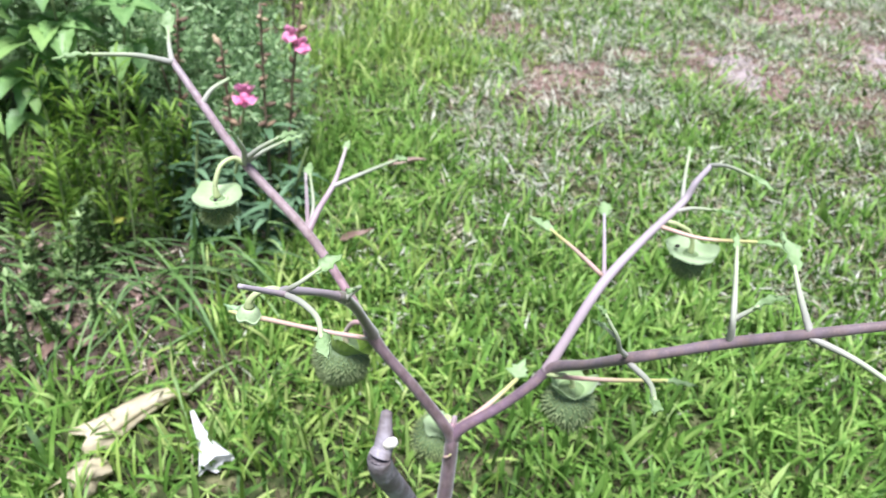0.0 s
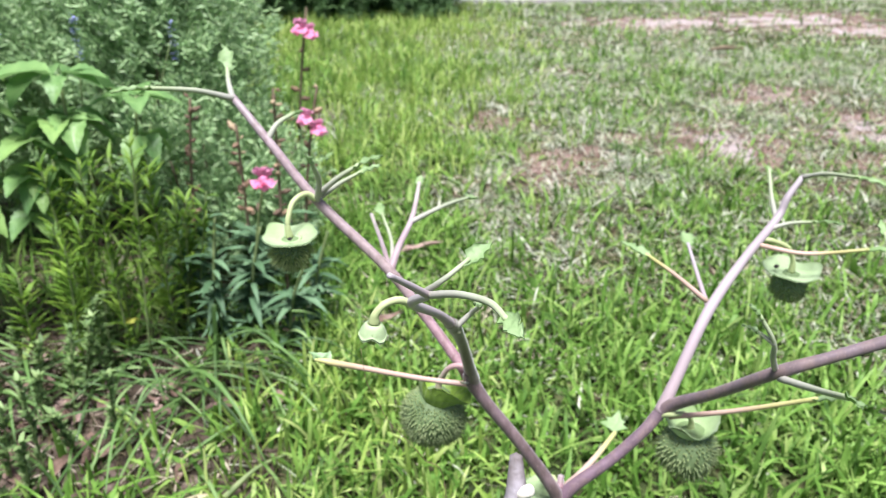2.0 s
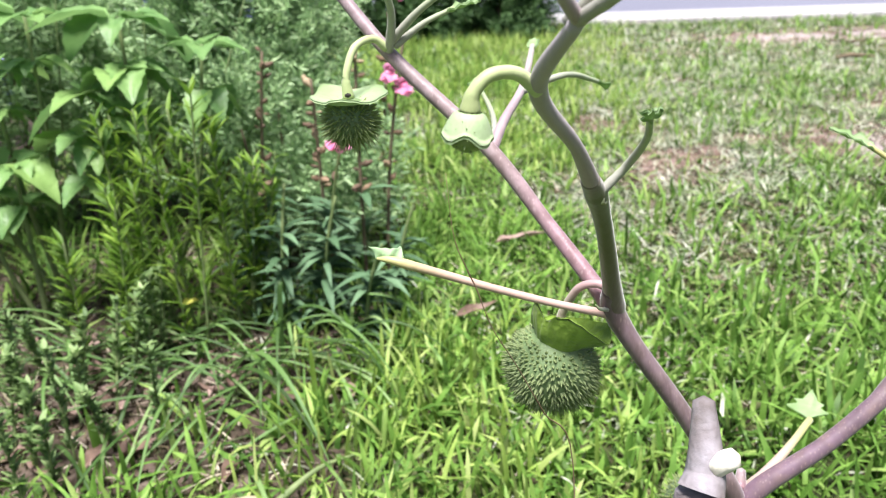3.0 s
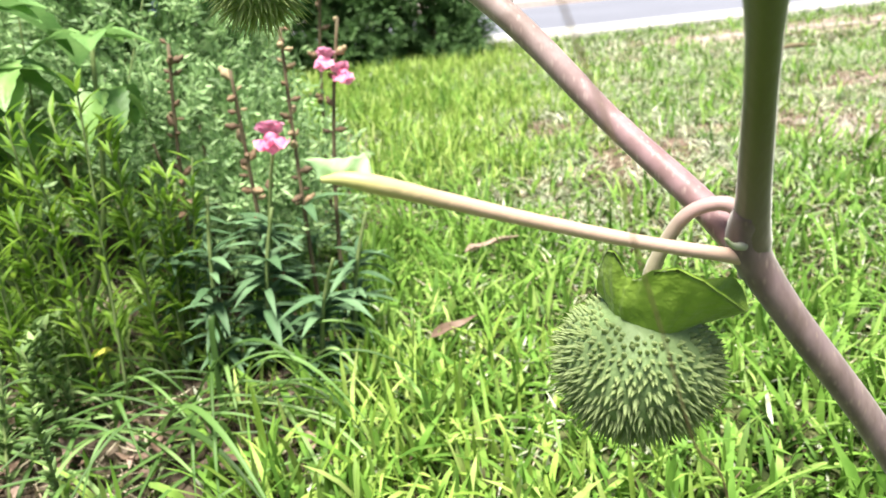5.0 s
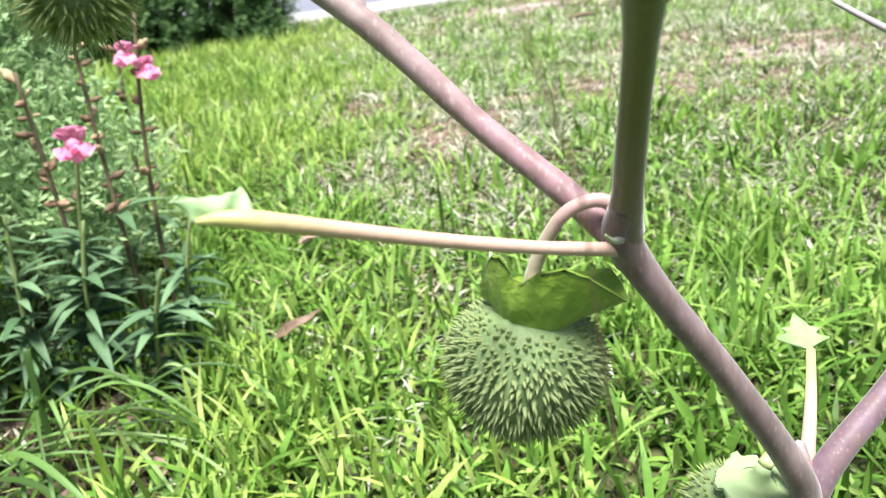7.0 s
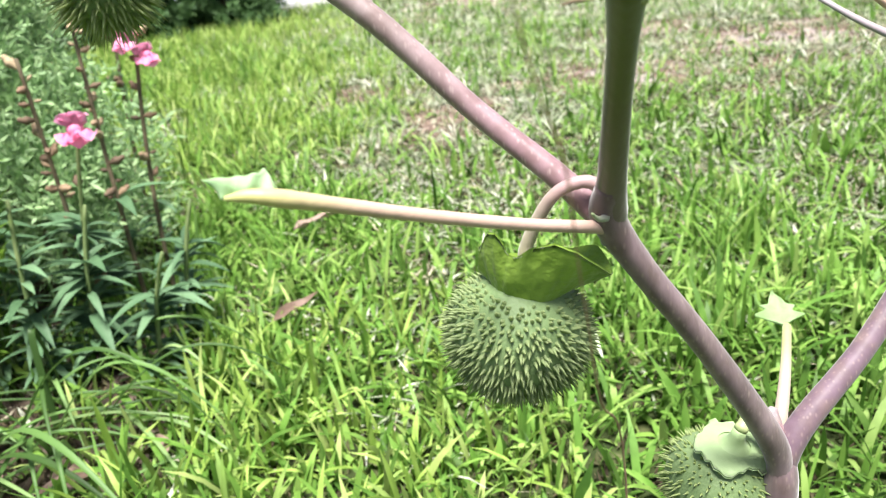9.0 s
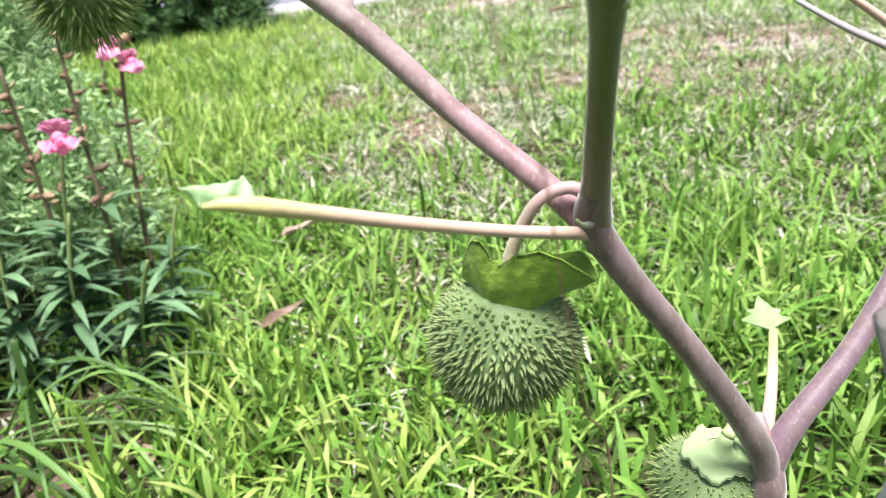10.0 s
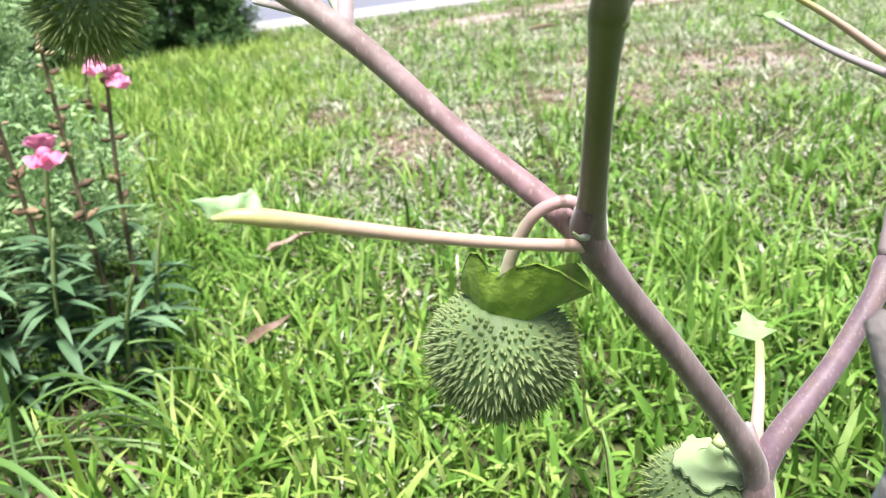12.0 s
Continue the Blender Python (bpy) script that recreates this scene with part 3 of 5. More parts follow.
stem("stem", [(0.100, 0.405, -0.02), (0.106, 0.408, 0.08), (0.110, 0.414, 0.15), (0.1114, 0.4166, 0.188), (0.1118, 0.4170, 0.200)], [0.0078, 0.0070, 0.0064, 0.0058, 0.0028], STEM, "purple main stem")
stem("branch", [(0.1100, 0.4150, 0.160), (0.1103, 0.4165, 0.182), (0.1075, 0.417, 0.203), (0.080, 0.418, 0.249), (0.056, 0.419, 0.284), (0.0450, 0.4195, 0.303), (0.0425, 0.4140, 0.3145)],
     [0.0036, 0.0043, 0.0049, 0.0042, 0.0042, 0.0050, 0.0036], STEM, "purple forked branch", seed=1)
stem("branch", [(0.0475, 0.4205, 0.295), (0.0455, 0.4190, 0.305), (0.0420, 0.4111, 0.3207), (0.0368, 0.3990, 0.3435), (0.0330, 0.3905, 0.3570), (0.0292, 0.3825, 0.3680), (0.0255, 0.3745, 0.3760)],
     [0.0038, 0.0049, 0.0038, 0.0034, 0.0035, 0.0043, 0.0034], OLIVEGREEN, "purple branch turning olive", seed=11)
stem("branch", [(0.1105, 0.4150, 0.160), (0.1120, 0.417, 0.182), (0.1165, 0.4180, 0.203), (0.1480, 0.4232, 0.2258), (0.1715, 0.4292, 0.2450), (0.1880, 0.4325, 0.2625), (0.205, 0.400, 0.298), (0.221, 0.366, 0.337), (0.245, 0.356, 0.353), (0.275, 0.347, 0.370), (0.308, 0.325, 0.398), (0.345, 0.310, 0.420)],
     [0.0036, 0.0043, 0.0049, 0.0041, 0.0041, 0.0048, 0.0037, 0.0040, 0.0035, 0.0038, 0.0034, 0.0028], VIOLET, "violet grey forked branch", seed=2)
stem("branch", [(0.0285, 0.381, 0.3695), (0.018, 0.357, 0.392), (0.003, 0.328, 0.416), (0.009, 0.298, 0.437)], [0.0035, 0.0023, 0.0027, 0.0019], LILAC, "grey lilac upper branch", seed=4)
stem("branch", [(0.0455, 0.4200, 0.301), (0.0355, 0.431, 0.314), (0.0190, 0.4485, 0.3325), (-0.0075, 0.4665, 0.3640), (-0.053, 0.492, 0.404), (-0.085, 0.514, 0.440), (-0.109, 0.533, 0.466)],
     [0.0040, 0.0037, 0.0034, 0.0037, 0.0034, 0.0030, 0.0025], PINKSTEM, "pinkish slanting branch", seed=5)
stem("branch", [(0.184, 0.434, 0.257), (0.196, 0.444, 0.277), (0.225, 0.471, 0.317), (0.262, 0.503, 0.342), (0.297, 0.530, 0.362), (0.306, 0.536, 0.378), (0.318, 0.542, 0.392)],
     [0.0050, 0.0040, 0.0040, 0.0034, 0.0032, 0.0027, 0.0022], LILAC, "pale lilac slender branch", seed=6)


def remnant_blade(parent, at, direction, length, width, seed, mat=REMNANT, cup=0.35, roll=None, near=1.0, torn=1.0):
    """A scrap of leaf that was eaten back, with a ragged edge, a midrib and a little thickness."""
    rng = random.Random(seed)
    m = aim(at, direction, rng.uniform(-0.5, 0.5) if roll is None else roll)
    n, k = 9, 6
    left = [max(0.12, math.sin(math.pi * min(1, (i / n) * 0.85 + 0.08)) * rng.uniform(1 - 0.45 * torn, 1 + 0.15 * torn)) for i in range(n + 1)]
    right = [max(0.12, math.sin(math.pi * min(1, (i / n) * 0.85 + 0.08)) * rng.uniform(1 - 0.5 * torn, 1 + 0.12 * torn)) for i in range(n + 1)]
    verts, faces = [], []
    for off in (0.0, -0.0007):
        o = len(verts)
        for i in range(n + 1):
            t = i / n
            for j in range(k + 1):
                u = 2 * j / k - 1
                w = width / 2 * (right[i] * near if u > 0 else left[i])
                edge = abs(u)
                verts.append(m @ Vector((length * t * (1 - 0.10 * edge), u * w, edge * edge * w * cup - 0.12 * length * t * t + off + 0.0008 * math.sin(i * 2.1 + j))))
                if i and j:
                    a = o + i * (k + 1) + j
                    q = (a - k - 2, a - k - 1, a, a - 1)
                    faces.append(q if off == 0 else q[::-1])
    ring = [j for j in range(k + 1)] + [i * (k + 1) + k for i in range(1, n + 1)] + [n * (k + 1) + j for j in range(k - 1, -1, -1)] + [i * (k + 1) for i in range(n - 1, 0, -1)]
    s = (n + 1) * (k + 1)
    faces += [(ring[i], ring[(i + 1) % len(ring)], ring[(i + 1) % len(ring)] + s, ring[i] + s) for i in range(len(ring))]
    return mesh_object("leaf_scrap", verts, faces, mat, parent, "ragged scrap of an eaten leaf")


def eaten_blade(parent, base, tip, up, height):
    """What is left of a blade on one side of its midrib: a wavy sheet with a folded peak near the stalk and a gnawed outer end."""
    ax, up = tip - base, Vector(up).normalized()
    out = ax.cross(up).normalized()
    shape = [(0.0, 0.03), (0.10, 0.32), (0.20, 0.72), (0.29, 1.0), (0.36, 0.86), (0.5, 0.78), (0.7, 0.74), (0.85, 0.72), (1.0, 0.70)]
    n, k = 30, 8
    verts, faces = [], []
    for off in (0.0, 0.00035):
        o = len(verts)
        for i in range(n + 1):
            t = i / n
            h = float(np.interp(t, [p for p, q in shape], [q for p, q in shape])) * (1 + 0.03 * math.sin(31 * t))
            for j in range(k + 1):
                v = j / k
                reach = t * (1 + 0.28 * v * v * t ** 3) + 0.05 * v * (1 - t)
                fold = 0.0011 * math.sin(math.pi * v) * math.cos(5 * t) + 0.0016 * v * v * math.exp(-((t - 0.25) / 0.08) ** 2) + 0.0005 * math.sin(17 * t + 3 * v)
                verts.append(base + ax * reach + up * height * h * v + out * (fold + off))
                if i and j:
                    a = o + i * (k + 1) + j
                    q = (a - k - 2, a - k - 1, a, a - 1)
                    faces.append(q if off else q[::-1])
    ring = [j for j in range(k + 1)] + [i * (k + 1) + k for i in range(1, n + 1)] + [n * (k + 1) + j for j in range(k - 1, -1, -1)] + [i * (k + 1) for i in range(n - 1, 0, -1)]
    m = (n + 1) * (k + 1)
    faces += [(ring[i], ring[(i + 1) % len(ring)], ring[(i + 1) % len(ring)] + m, ring[i] + m) for i in range(len(ring))]
    return mesh_object("leaf_scrap", verts, faces, REMNANT, parent, "pale ragged half of an eaten leaf")


def arrow_scrap(parent, at, direction, length, width):
    """The arrow-shaped foot of an eaten leaf: two torn side lobes and a pointed middle."""
    m = aim(at, direction, 0.0)
    shape = [(0.0, 0.10), (0.10, 0.42), (0.18, 0.92), (0.27, 0.70), (0.36, 0.44), (0.46, 0.62), (0.55, 0.30), (0.75, 0.20), (1.0, 0.03)]
    n, k = 24, 6
    verts, faces = [], []
    for off in (0.0, -0.0006):
        o = len(verts)
        for i in range(n + 1):
            t = i / n
            w = float(np.interp(t, [p for p, q in shape], [q for p, q in shape])) * width / 2
            for j in range(k + 1):
                u = 2 * j / k - 1
                verts.append(m @ Vector((length * t + 0.10 * length * abs(u) * (1 - t), u * w * (1.15 if u > 0 else 0.9), 0.25 * abs(u) * w + 0.0006 * math.sin(9 * t + 4 * u) + off)))
                if i and j:
                    a = o + i * (k + 1) + j
                    q = (a - k - 2, a - k - 1, a, a - 1)
                    faces.append(q if off == 0 else q[::-1])
    return mesh_object("leaf_scrap", verts, faces, SCRAP, parent, "arrow-shaped scrap of an eaten leaf")


def leaf_scar(at, way, r):
    """The round pale scar where a leaf stalk has dropped off: a raised corky ring round a sunken face."""
    m = aim(local(plant, [at])[0], way)
    rings = [(-0.0022, 1.25), (-0.0004, 1.12), (0.0004, 1.0), (0.0005, 0.82), (0.0001, 0.62), (-0.0001, 0.34)]
    n = 16
    verts = [m @ Vector((x, r * q * math.cos(2 * math.pi * j / n) * (1 + 0.05 * math.sin(3 * j)), 1.15 * r * q * math.sin(2 * math.pi * j / n))) for x, q in rings for j in range(n)]
    faces = [(i * n + j, i * n + (j + 1) % n, (i + 1) * n + (j + 1) % n, (i + 1) * n + j) for i in range(len(rings) - 1) for j in range(n)]
    faces.append(tuple((len(rings) - 1) * n + j for j in range(n)))
    return mesh_object("leaf_scar", verts, faces, SCAR, plant, "pale corky scar of a fallen leaf")


def twig(pts, r0, r1, leaf=None, mat=TWIG, name="twig", seed=0):
    """A twig or leaf stalk of the plant; leaf: length and width of the scrap of blade at its end."""
    ob = tube(name, pts, [r0 * 0.92, (r0 + r1) * 0.43, r1 * 0.85], mat, plant, "", 9, 7, 0.05, seed)
    if leaf:
        p = local(plant, pts)
        remnant_blade(ob, p[-1] - (p[-1] - p[-2]).normalized() * 0.004, p[-1] - p[-2], leaf[0] * 1.1, leaf[1] * 0.85, seed, SCRAP, torn=1.25)
    return ob


# stalk of the eaten leaf under the middle node
main_stalk = tube("leaf_stalk", [(0.0440, 0.4188, 0.3005), (0.0397, 0.4180, 0.3018), (0.0179, 0.4141, 0.3090), (-0.0078, 0.4099, 0.3186), (-0.0273, 0.4064, 0.3266), (-0.0424, 0.4030, 0.3330), (-0.0490, 0.4030, 0.3350), (-0.0541, 0.4042, 0.3352)], [0.0026, 0.0019, 0.0017, 0.0017, 0.0018, 0.0021, 0.0016, 0.0006], PETIOLE, plant, "pinkish leaf stalk turning yellow-green", 14, 8, 0.02, 8)
eaten_blade(main_stalk, local(plant, [(-0.0415, 0.4030, 0.3334)])[0], local(plant, [(-0.0550, 0.4048, 0.3350)])[0], (0.16, 0.30, 0.94), 0.0064)
twig([(0.009, 0.298, 0.437), (0.000, 0.286, 0.449), (-0.008, 0.276, 0.459)], 0.0020, 0.0015, None, LILAC, seed=21)
twig([(0.009, 0.298, 0.437), (0.020, 0.280, 0.447), (0.030, 0.262, 0.453), (0.034, 0.246, 0.455)], 0.0020, 0.0015, (0.016, 0.010), TWIG, "leaf_stalk", 22)
twig([(0.007, 0.302, 0.436), (0.016, 0.296, 0.446), (0.027, 0.302, 0.452)], 0.0017, 0.0012, (0.016, 0.012), TWIG, "leaf_stalk", 23)
twig([(0.0300, 0.380, 0.369), (0.039, 0.378, 0.380), (0.041, 0.362, 0.393), (0.038, 0.346, 0.404)], 0.0020, 0.0012, (0.012, 0.008), TWIG, "leaf_stalk", 24)
twig([(-0.0055, 0.466, 0.3625), (0.001, 0.482, 0.373), (0.010, 0.500, 0.383), (0.014, 0.512, 0.391), (0.018, 0.530, 0.401)], 0.0030, 0.0017, (0.012, 0.008), ROSE_TWIG, seed=25)
twig([(0.010, 0.500, 0.383), (0.034, 0.515, 0.388), (0.058, 0.560, 0.376)], 0.0022, 0.0015, (0.022, 0.012), TWIG, "leaf_stalk", 26)
twig([(-0.0055, 0.467, 0.3620), (-0.0105, 0.500, 0.3665), (-0.018, 0.549, 0.3690)], 0.0022, 0.0015, None, ROSE_TWIG, seed=27)
twig([(-0.0045, 0.468, 0.3640), (-0.004, 0.490, 0.373), (-0.010, 0.520, 0.382)], 0.0020, 0.0012, (0.018, 0.012), TWIG, "leaf_stalk", 28)
twig([(-0.108, 0.532, 0.465), (-0.130, 0.520, 0.474), (-0.156, 0.500, 0.481)], 0.0026, 0.0016, (0.024, 0.012), TWIG, "leaf_stalk", 29)
twig([(-0.109, 0.533, 0.465), (-0.112, 0.541, 0.474), (-0.113, 0.548, 0.483)], 0.0026, 0.0015, (0.020, 0.014), TWIG, "leaf_stalk", 30)
twig([(-0.086, 0.514, 0.440), (-0.079, 0.520, 0.450), (-0.068, 0.533, 0.454)], 0.0026, 0.0016, (0.010, 0.007), TWIG, seed=31)
twig([(-0.053, 0.490, 0.406), (-0.050, 0.478, 0.424), (-0.053, 0.468, 0.440)], 0.0026, 0.0016, (0.014, 0.009), TWIG, seed=32)
twig([(-0.052, 0.489, 0.410), (-0.038, 0.482, 0.424), (-0.024, 0.478, 0.434)], 0.0024, 0.0015, (0.020, 0.014), TWIG, "leaf_stalk", 33)
twig([(-0.050, 0.490, 0.408), (-0.036, 0.490, 0.418), (-0.022, 0.494, 0.424)], 0.0020, 0.0013, (0.016, 0.010), TWIG, "leaf_stalk", 34)
twig([(0.230, 0.478, 0.311), (0.2375, 0.522, 0.318), (0.2435, 0.563, 0.328)], 0.0022, 0.0015, (0.022, 0.016), LILAC, "leaf_stalk", 35)
twig([(0.228, 0.482, 0.319), (0.204, 0.491, 0.338), (0.183, 0.498, 0.352)], 0.0022, 0.0014, (0.022, 0.012), PETIOLE, "leaf_stalk", 36)
twig([(0.297, 0.529, 0.361), (0.304, 0.555, 0.370), (0.314, 0.585, 0.383)], 0.0024, 0.0014, (0.010, 0.006), TWIG, seed=37)
twig([(0.318, 0.542, 0.392), (0.324, 0.522, 0.402), (0.330, 0.492, 0.410)], 0.0022, 0.0014, (0.030, 0.009), TWIG, "leaf_stalk", 38)
twig([(0.290, 0.524, 0.357), (0.304, 0.522, 0.362), (0.319, 0.512, 0.367)], 0.0022, 0.0014, (0.022, 0.012), TWIG, "leaf_stalk", 39)
twig([(0.276, 0.513, 0.349), (0.310, 0.503, 0.345), (0.346, 0.484, 0.356)], 0.0022, 0.0016, (0.026, 0.010), PETIOLE, "leaf_stalk", 40)
twig([(0.220, 0.367, 0.338), (0.210, 0.356, 0.354), (0.204, 0.350, 0.370), (0.194, 0.352, 0.386)], 0.0022, 0.0013, (0.012, 0.008), TWIG, seed=41)
twig([(0.205, 0.350, 0.368), (0.196, 0.354, 0.374)], 0.0016, 0.0012, (0.012, 0.007), TWIG, "leaf_stalk", 42)
twig([(0.222, 0.364, 0.334), (0.224, 0.330, 0.350), (0.213, 0.292, 0.374)], 0.0026, 0.0017, (0.024, 0.012), TWIG, "leaf_stalk", 43)
twig([(0.275, 0.347, 0.371), (0.272, 0.347, 0.390), (0.276, 0.366, 0.404), (0.281, 0.388, 0.416)], 0.0028, 0.0015, (0.014, 0.008), TWIG, seed=44)
twig([(0.272, 0.348, 0.388), (0.284, 0.345, 0.402)], 0.0022, 0.0014, (0.020, 0.016), TWIG, "leaf_stalk", 45)
twig([(0.308, 0.325, 0.399), (0.302, 0.338, 0.416), (0.300, 0.352, 0.428)], 0.0026, 0.0015, (0.024, 0.020), TWIG, "leaf_stalk", 46)
twig([(0.308, 0.324, 0.397), (0.328, 0.306, 0.396), (0.345, 0.288, 0.392)], 0.0026, 0.0016, (0.022, 0.012), TWIG, "leaf_stalk", 47)
twig([(0.190, 0.431, 0.255), (0.220, 0.405, 0.278), (0.255, 0.372, 0.311)], 0.0022, 0.0018, (0.024, 0.010), PETIOLE, "leaf_stalk", 48)
fork_stalk = tube("leaf_stalk", [(0.1150, 0.424, 0.200), (0.132, 0.441, 0.1975), (0.151, 0.461, 0.197), (0.1715, 0.484, 0.1985)], [0.0028, 0.0023, 0.0019], PETIOLE, plant, "", 10, 7, 0.03, 49)
arrow_scrap(fork_stalk, local(plant, [(0.1700, 0.4825, 0.1985)])[0], (0.42, 0.88, 0.22), 0.026, 0.025)
twig([(0.106, 0.411, 0.178), (0.1085, 0.409, 0.181), (0.111, 0.409, 0.184)], 0.0014, 0.0007, None, PETIOLE, "bract", 50)
twig([(0.0420, 0.4150, 0.3050), (0.0385, 0.4130, 0.3062), (0.0362, 0.4122, 0.3085)], 0.0013, 0.0004, None, TWIG, "bud", 51)
leaf_scar((0.0322, 0.3805, 0.3668), (0.75, -0.55, 0.0), 0.0019)
twig([(0.1115, 0.421, 0.204), (0.113, 0.426, 0.211)], 0.0036, 0.0024, None, PINKSTEM, "bud", 53)


def fruit(name, top, axis, radius, calyx_r, calyx_up, spines, spine_len, pedicel, seed, body_mat=FRUIT, calyx_mat=CALYX, label="", nibbled=0.0, foot=0.42, frill=1.0, fine=1.0, ragged=0.3, rim=None, bald=0.0, spine_mat=SPINE, thick=1.0, lift=0.0):
    """A nodding spiny pod: body, spines, frilled collar and its bent stalk. top: where the collar sits; axis: from top towards the tip."""
    rng = random.Random(seed)
    ax = Vector(axis).normalized()
    rot = ax.to_track_quat("-Z", "Y").to_matrix().to_4x4()
    m = Matrix.Translation(local(plant, [top])[0]) @ rot
    cz = -radius * 0.86

    def shape(th, ph):
        k = 1 + 0.035 * math.cos(4 * ph) * math.sin(th) + 0.02 * math.sin(3 * ph + seed)
        return Vector((math.sin(th) * math.cos(ph), math.sin(th) * math.sin(ph), math.cos(th) * 0.95)) * radius * k + Vector((0, 0, cz))

    rows, cols = 14, 24
    v = [m @ shape(math.pi * i / rows, 2 * math.pi * j / cols) for i in range(rows + 1) for j in range(cols)]
    f = [(i * cols + j, (i + 1) * cols + j, (i + 1) * cols + (j + 1) % cols, i * cols + (j + 1) % cols) for i in range(rows) for j in range(cols)]
    body = mesh_object(name, v, f, body_mat, plant, label)
    # spines
    sv, sf, sa = [], [], []
    golden = math.pi * (3 - math.sqrt(5))
    for i in range(spines):
        zz = 0.82 - bald - (1.81 - bald) * (i + 0.5) / spines
        th, ph = math.acos(zz) + rng.gauss(0, 0.03), i * golden + rng.gauss(0, 0.05)
        p = shape(th, ph)
        nrm = (p - Vector((0, 0, cz))).normalized()
        d = (nrm + Vector((0, 0, -0.10 if zz < 0.4 else 0.0)) * (0.9 - abs(zz)) + Vector((rng.gauss(0, .12), rng.gauss(0, .12), rng.gauss(0, .12)))).normalized()
        L = spine_len * rng.uniform(0.65, 1.2) * (0.75 + 0.35 * (1 - zz) / 2)
        L *= 1 - 0.35 * min(1.0, max(0.0, (zz - 0.05) / 0.6))
        s = d.orthogonal().normalized()
        w = d.cross(s)
        r0 = spine_len * fine * rng.uniform(0.22, 0.29)
        o = len(sv)
        bend = Vector((rng.gauss(0, 0.08), rng.gauss(0, 0.08), -0.06)) * L
        for k, (pos, r) in enumerate(((p - d * 0.0008, r0), (p + d * L * 0.16, r0 * 0.62), (p + d * L * 0.50 + bend * 0.25, r0 * 0.30))):
            for j in range(6):
                a = 2 * math.pi * j / 6
                sv.append(m @ (pos + (s * math.cos(a) + w * math.sin(a)) * r))
                sa.append((0.0, 0.25, 0.6)[k])
        sv.append(m @ (p + d * L + bend))
        sa.append(1.0)
        for k in (0, 6):
            sf += [(o + k + j, o + k + (j + 1) % 6, o + k + 6 + (j + 1) % 6, o + k + 6 + j) for j in range(6)]
        sf += [(o + 12 + j, o + 12 + (j + 1) % 6, o + 18) for j in range(6)]
    mesh_object("spine_coat", sv, sf, spine_mat, body, "pale-tipped green spines", along=sa, smooth=True)
    # collar
    cv, cf = [], []
    n, k = (96, 12) if rim else (40, 6)
    p1, p2 = rng.uniform(0, 6), rng.uniform(0, 6)
    jag = [rng.uniform(-1, 1) for _ in range(n)]
    for off in (0.0, 0.0009):
        o = len(cv)
        for i in range(k + 1):
            t = i / k
            for j in range(n):
                a = 2 * math.pi * j / n
                wave = math.sin(5 * a + p1) * 0.5 + math.sin(3 * a + p2) * 0.5
                r = radius * (foot + (calyx_r - foot) * (t ** 0.75)) * (1 + 0.14 * frill * t * wave - 0.30 * nibbled * t * max(0, math.sin(a * 2 + p2)))
                z = radius * (lift - 0.12 + calyx_up * t ** 1.3 * (1 + 0.55 * frill * wave * t)) + off
                way = m.to_3x3() @ Vector((math.cos(a), math.sin(a), 0))
                r *= 1 + ragged * (0.07 * jag[j] if i == k else 0.03 * jag[j] * t)
                z += radius * t * 0.10 * ragged * jag[(j * 7) % n] * (i == k)
                if rim:
                    th = math.degrees(math.atan2(way.x * 0.39 + way.y * 0.92, way.x * 0.92 - way.y * 0.39))
                    out = float(np.interp(th, [p[0] for p in rim], [p[1] for p in rim]))
                    high = float(np.interp(th, [p[0] for p in rim], [p[2] for p in rim]))
                    crease = 0.012 * math.sin(0.35 * th) * math.sin(math.pi * t) + 0.02 * noise.noise((th * 0.09, t * 2, 1.0))
                    r = radius * (foot + (out - foot) * t ** 1.3 + 0.05 * math.sin(math.pi * t) + crease)
                    z = radius * (-0.12 + high * t + 0.02 * ragged * jag[j] * (i == k)) + off * 0.6
                cv.append(m @ Vector((r * math.cos(a), r * math.sin(a), z)))
                if i:
                    q = (o + (i - 1) * n + j, o + (i - 1) * n + (j + 1) % n, o + i * n + (j + 1) % n, o + i * n + j)
                    cf.append(q if off else q[::-1])
    h = (k + 1) * n
    cf += [(k * n + j, k * n + (j + 1) % n, h + k * n + (j + 1) % n, h + k * n + j) for j in range(n)]
    o = len(cv)
    # the middle of the collar, flat or, where it stands clear of the pod, drawn out into a funnel round the stalk
    rings = [(1.0, -0.10), (0.74, -0.06), (0.56, 0.03), (0.46, 0.14), (0.42, 0.27)] if lift else [(1.0, -0.10)]
    for q, up in rings:
        cv += [m @ Vector((radius * foot * q * math.cos(2 * math.pi * j / n), radius * foot * q * math.sin(2 * math.pi * j / n), (lift + up) * radius)) for j in range(n)]
    for i in range(len(rings) - 1):
        cf += [(o + i * n + j, o + i * n + (j + 1) % n, o + (i + 1) * n + (j + 1) % n, o + (i + 1) * n + j) for j in range(n)]
    last = o + (len(rings) - 1) * n
    cv.append(m @ Vector((0, 0, radius * (lift + rings[-1][1] + 0.12 * (lift == 0)))))
    cf += [(last + j, last + (j + 1) % n, last + n) for j in range(n)]
    mesh_object("collar", cv, cf, calyx_mat, body, "wavy green collar")
    # stalk
    pts = local(plant, pedicel) + [m @ Vector((0, 0, radius * (0.06 + (lift + 0.22 if lift else 0.0))))]
    tv, tf, ta = tube_data(pts, [0.0020 * thick, 0.0019 * thick, 0.0018 * thick, 0.0018 * thick, 0.0020 * thick, (0.0021 if lift else 0.0029) * thick], 12, 7, 0.03, seed)
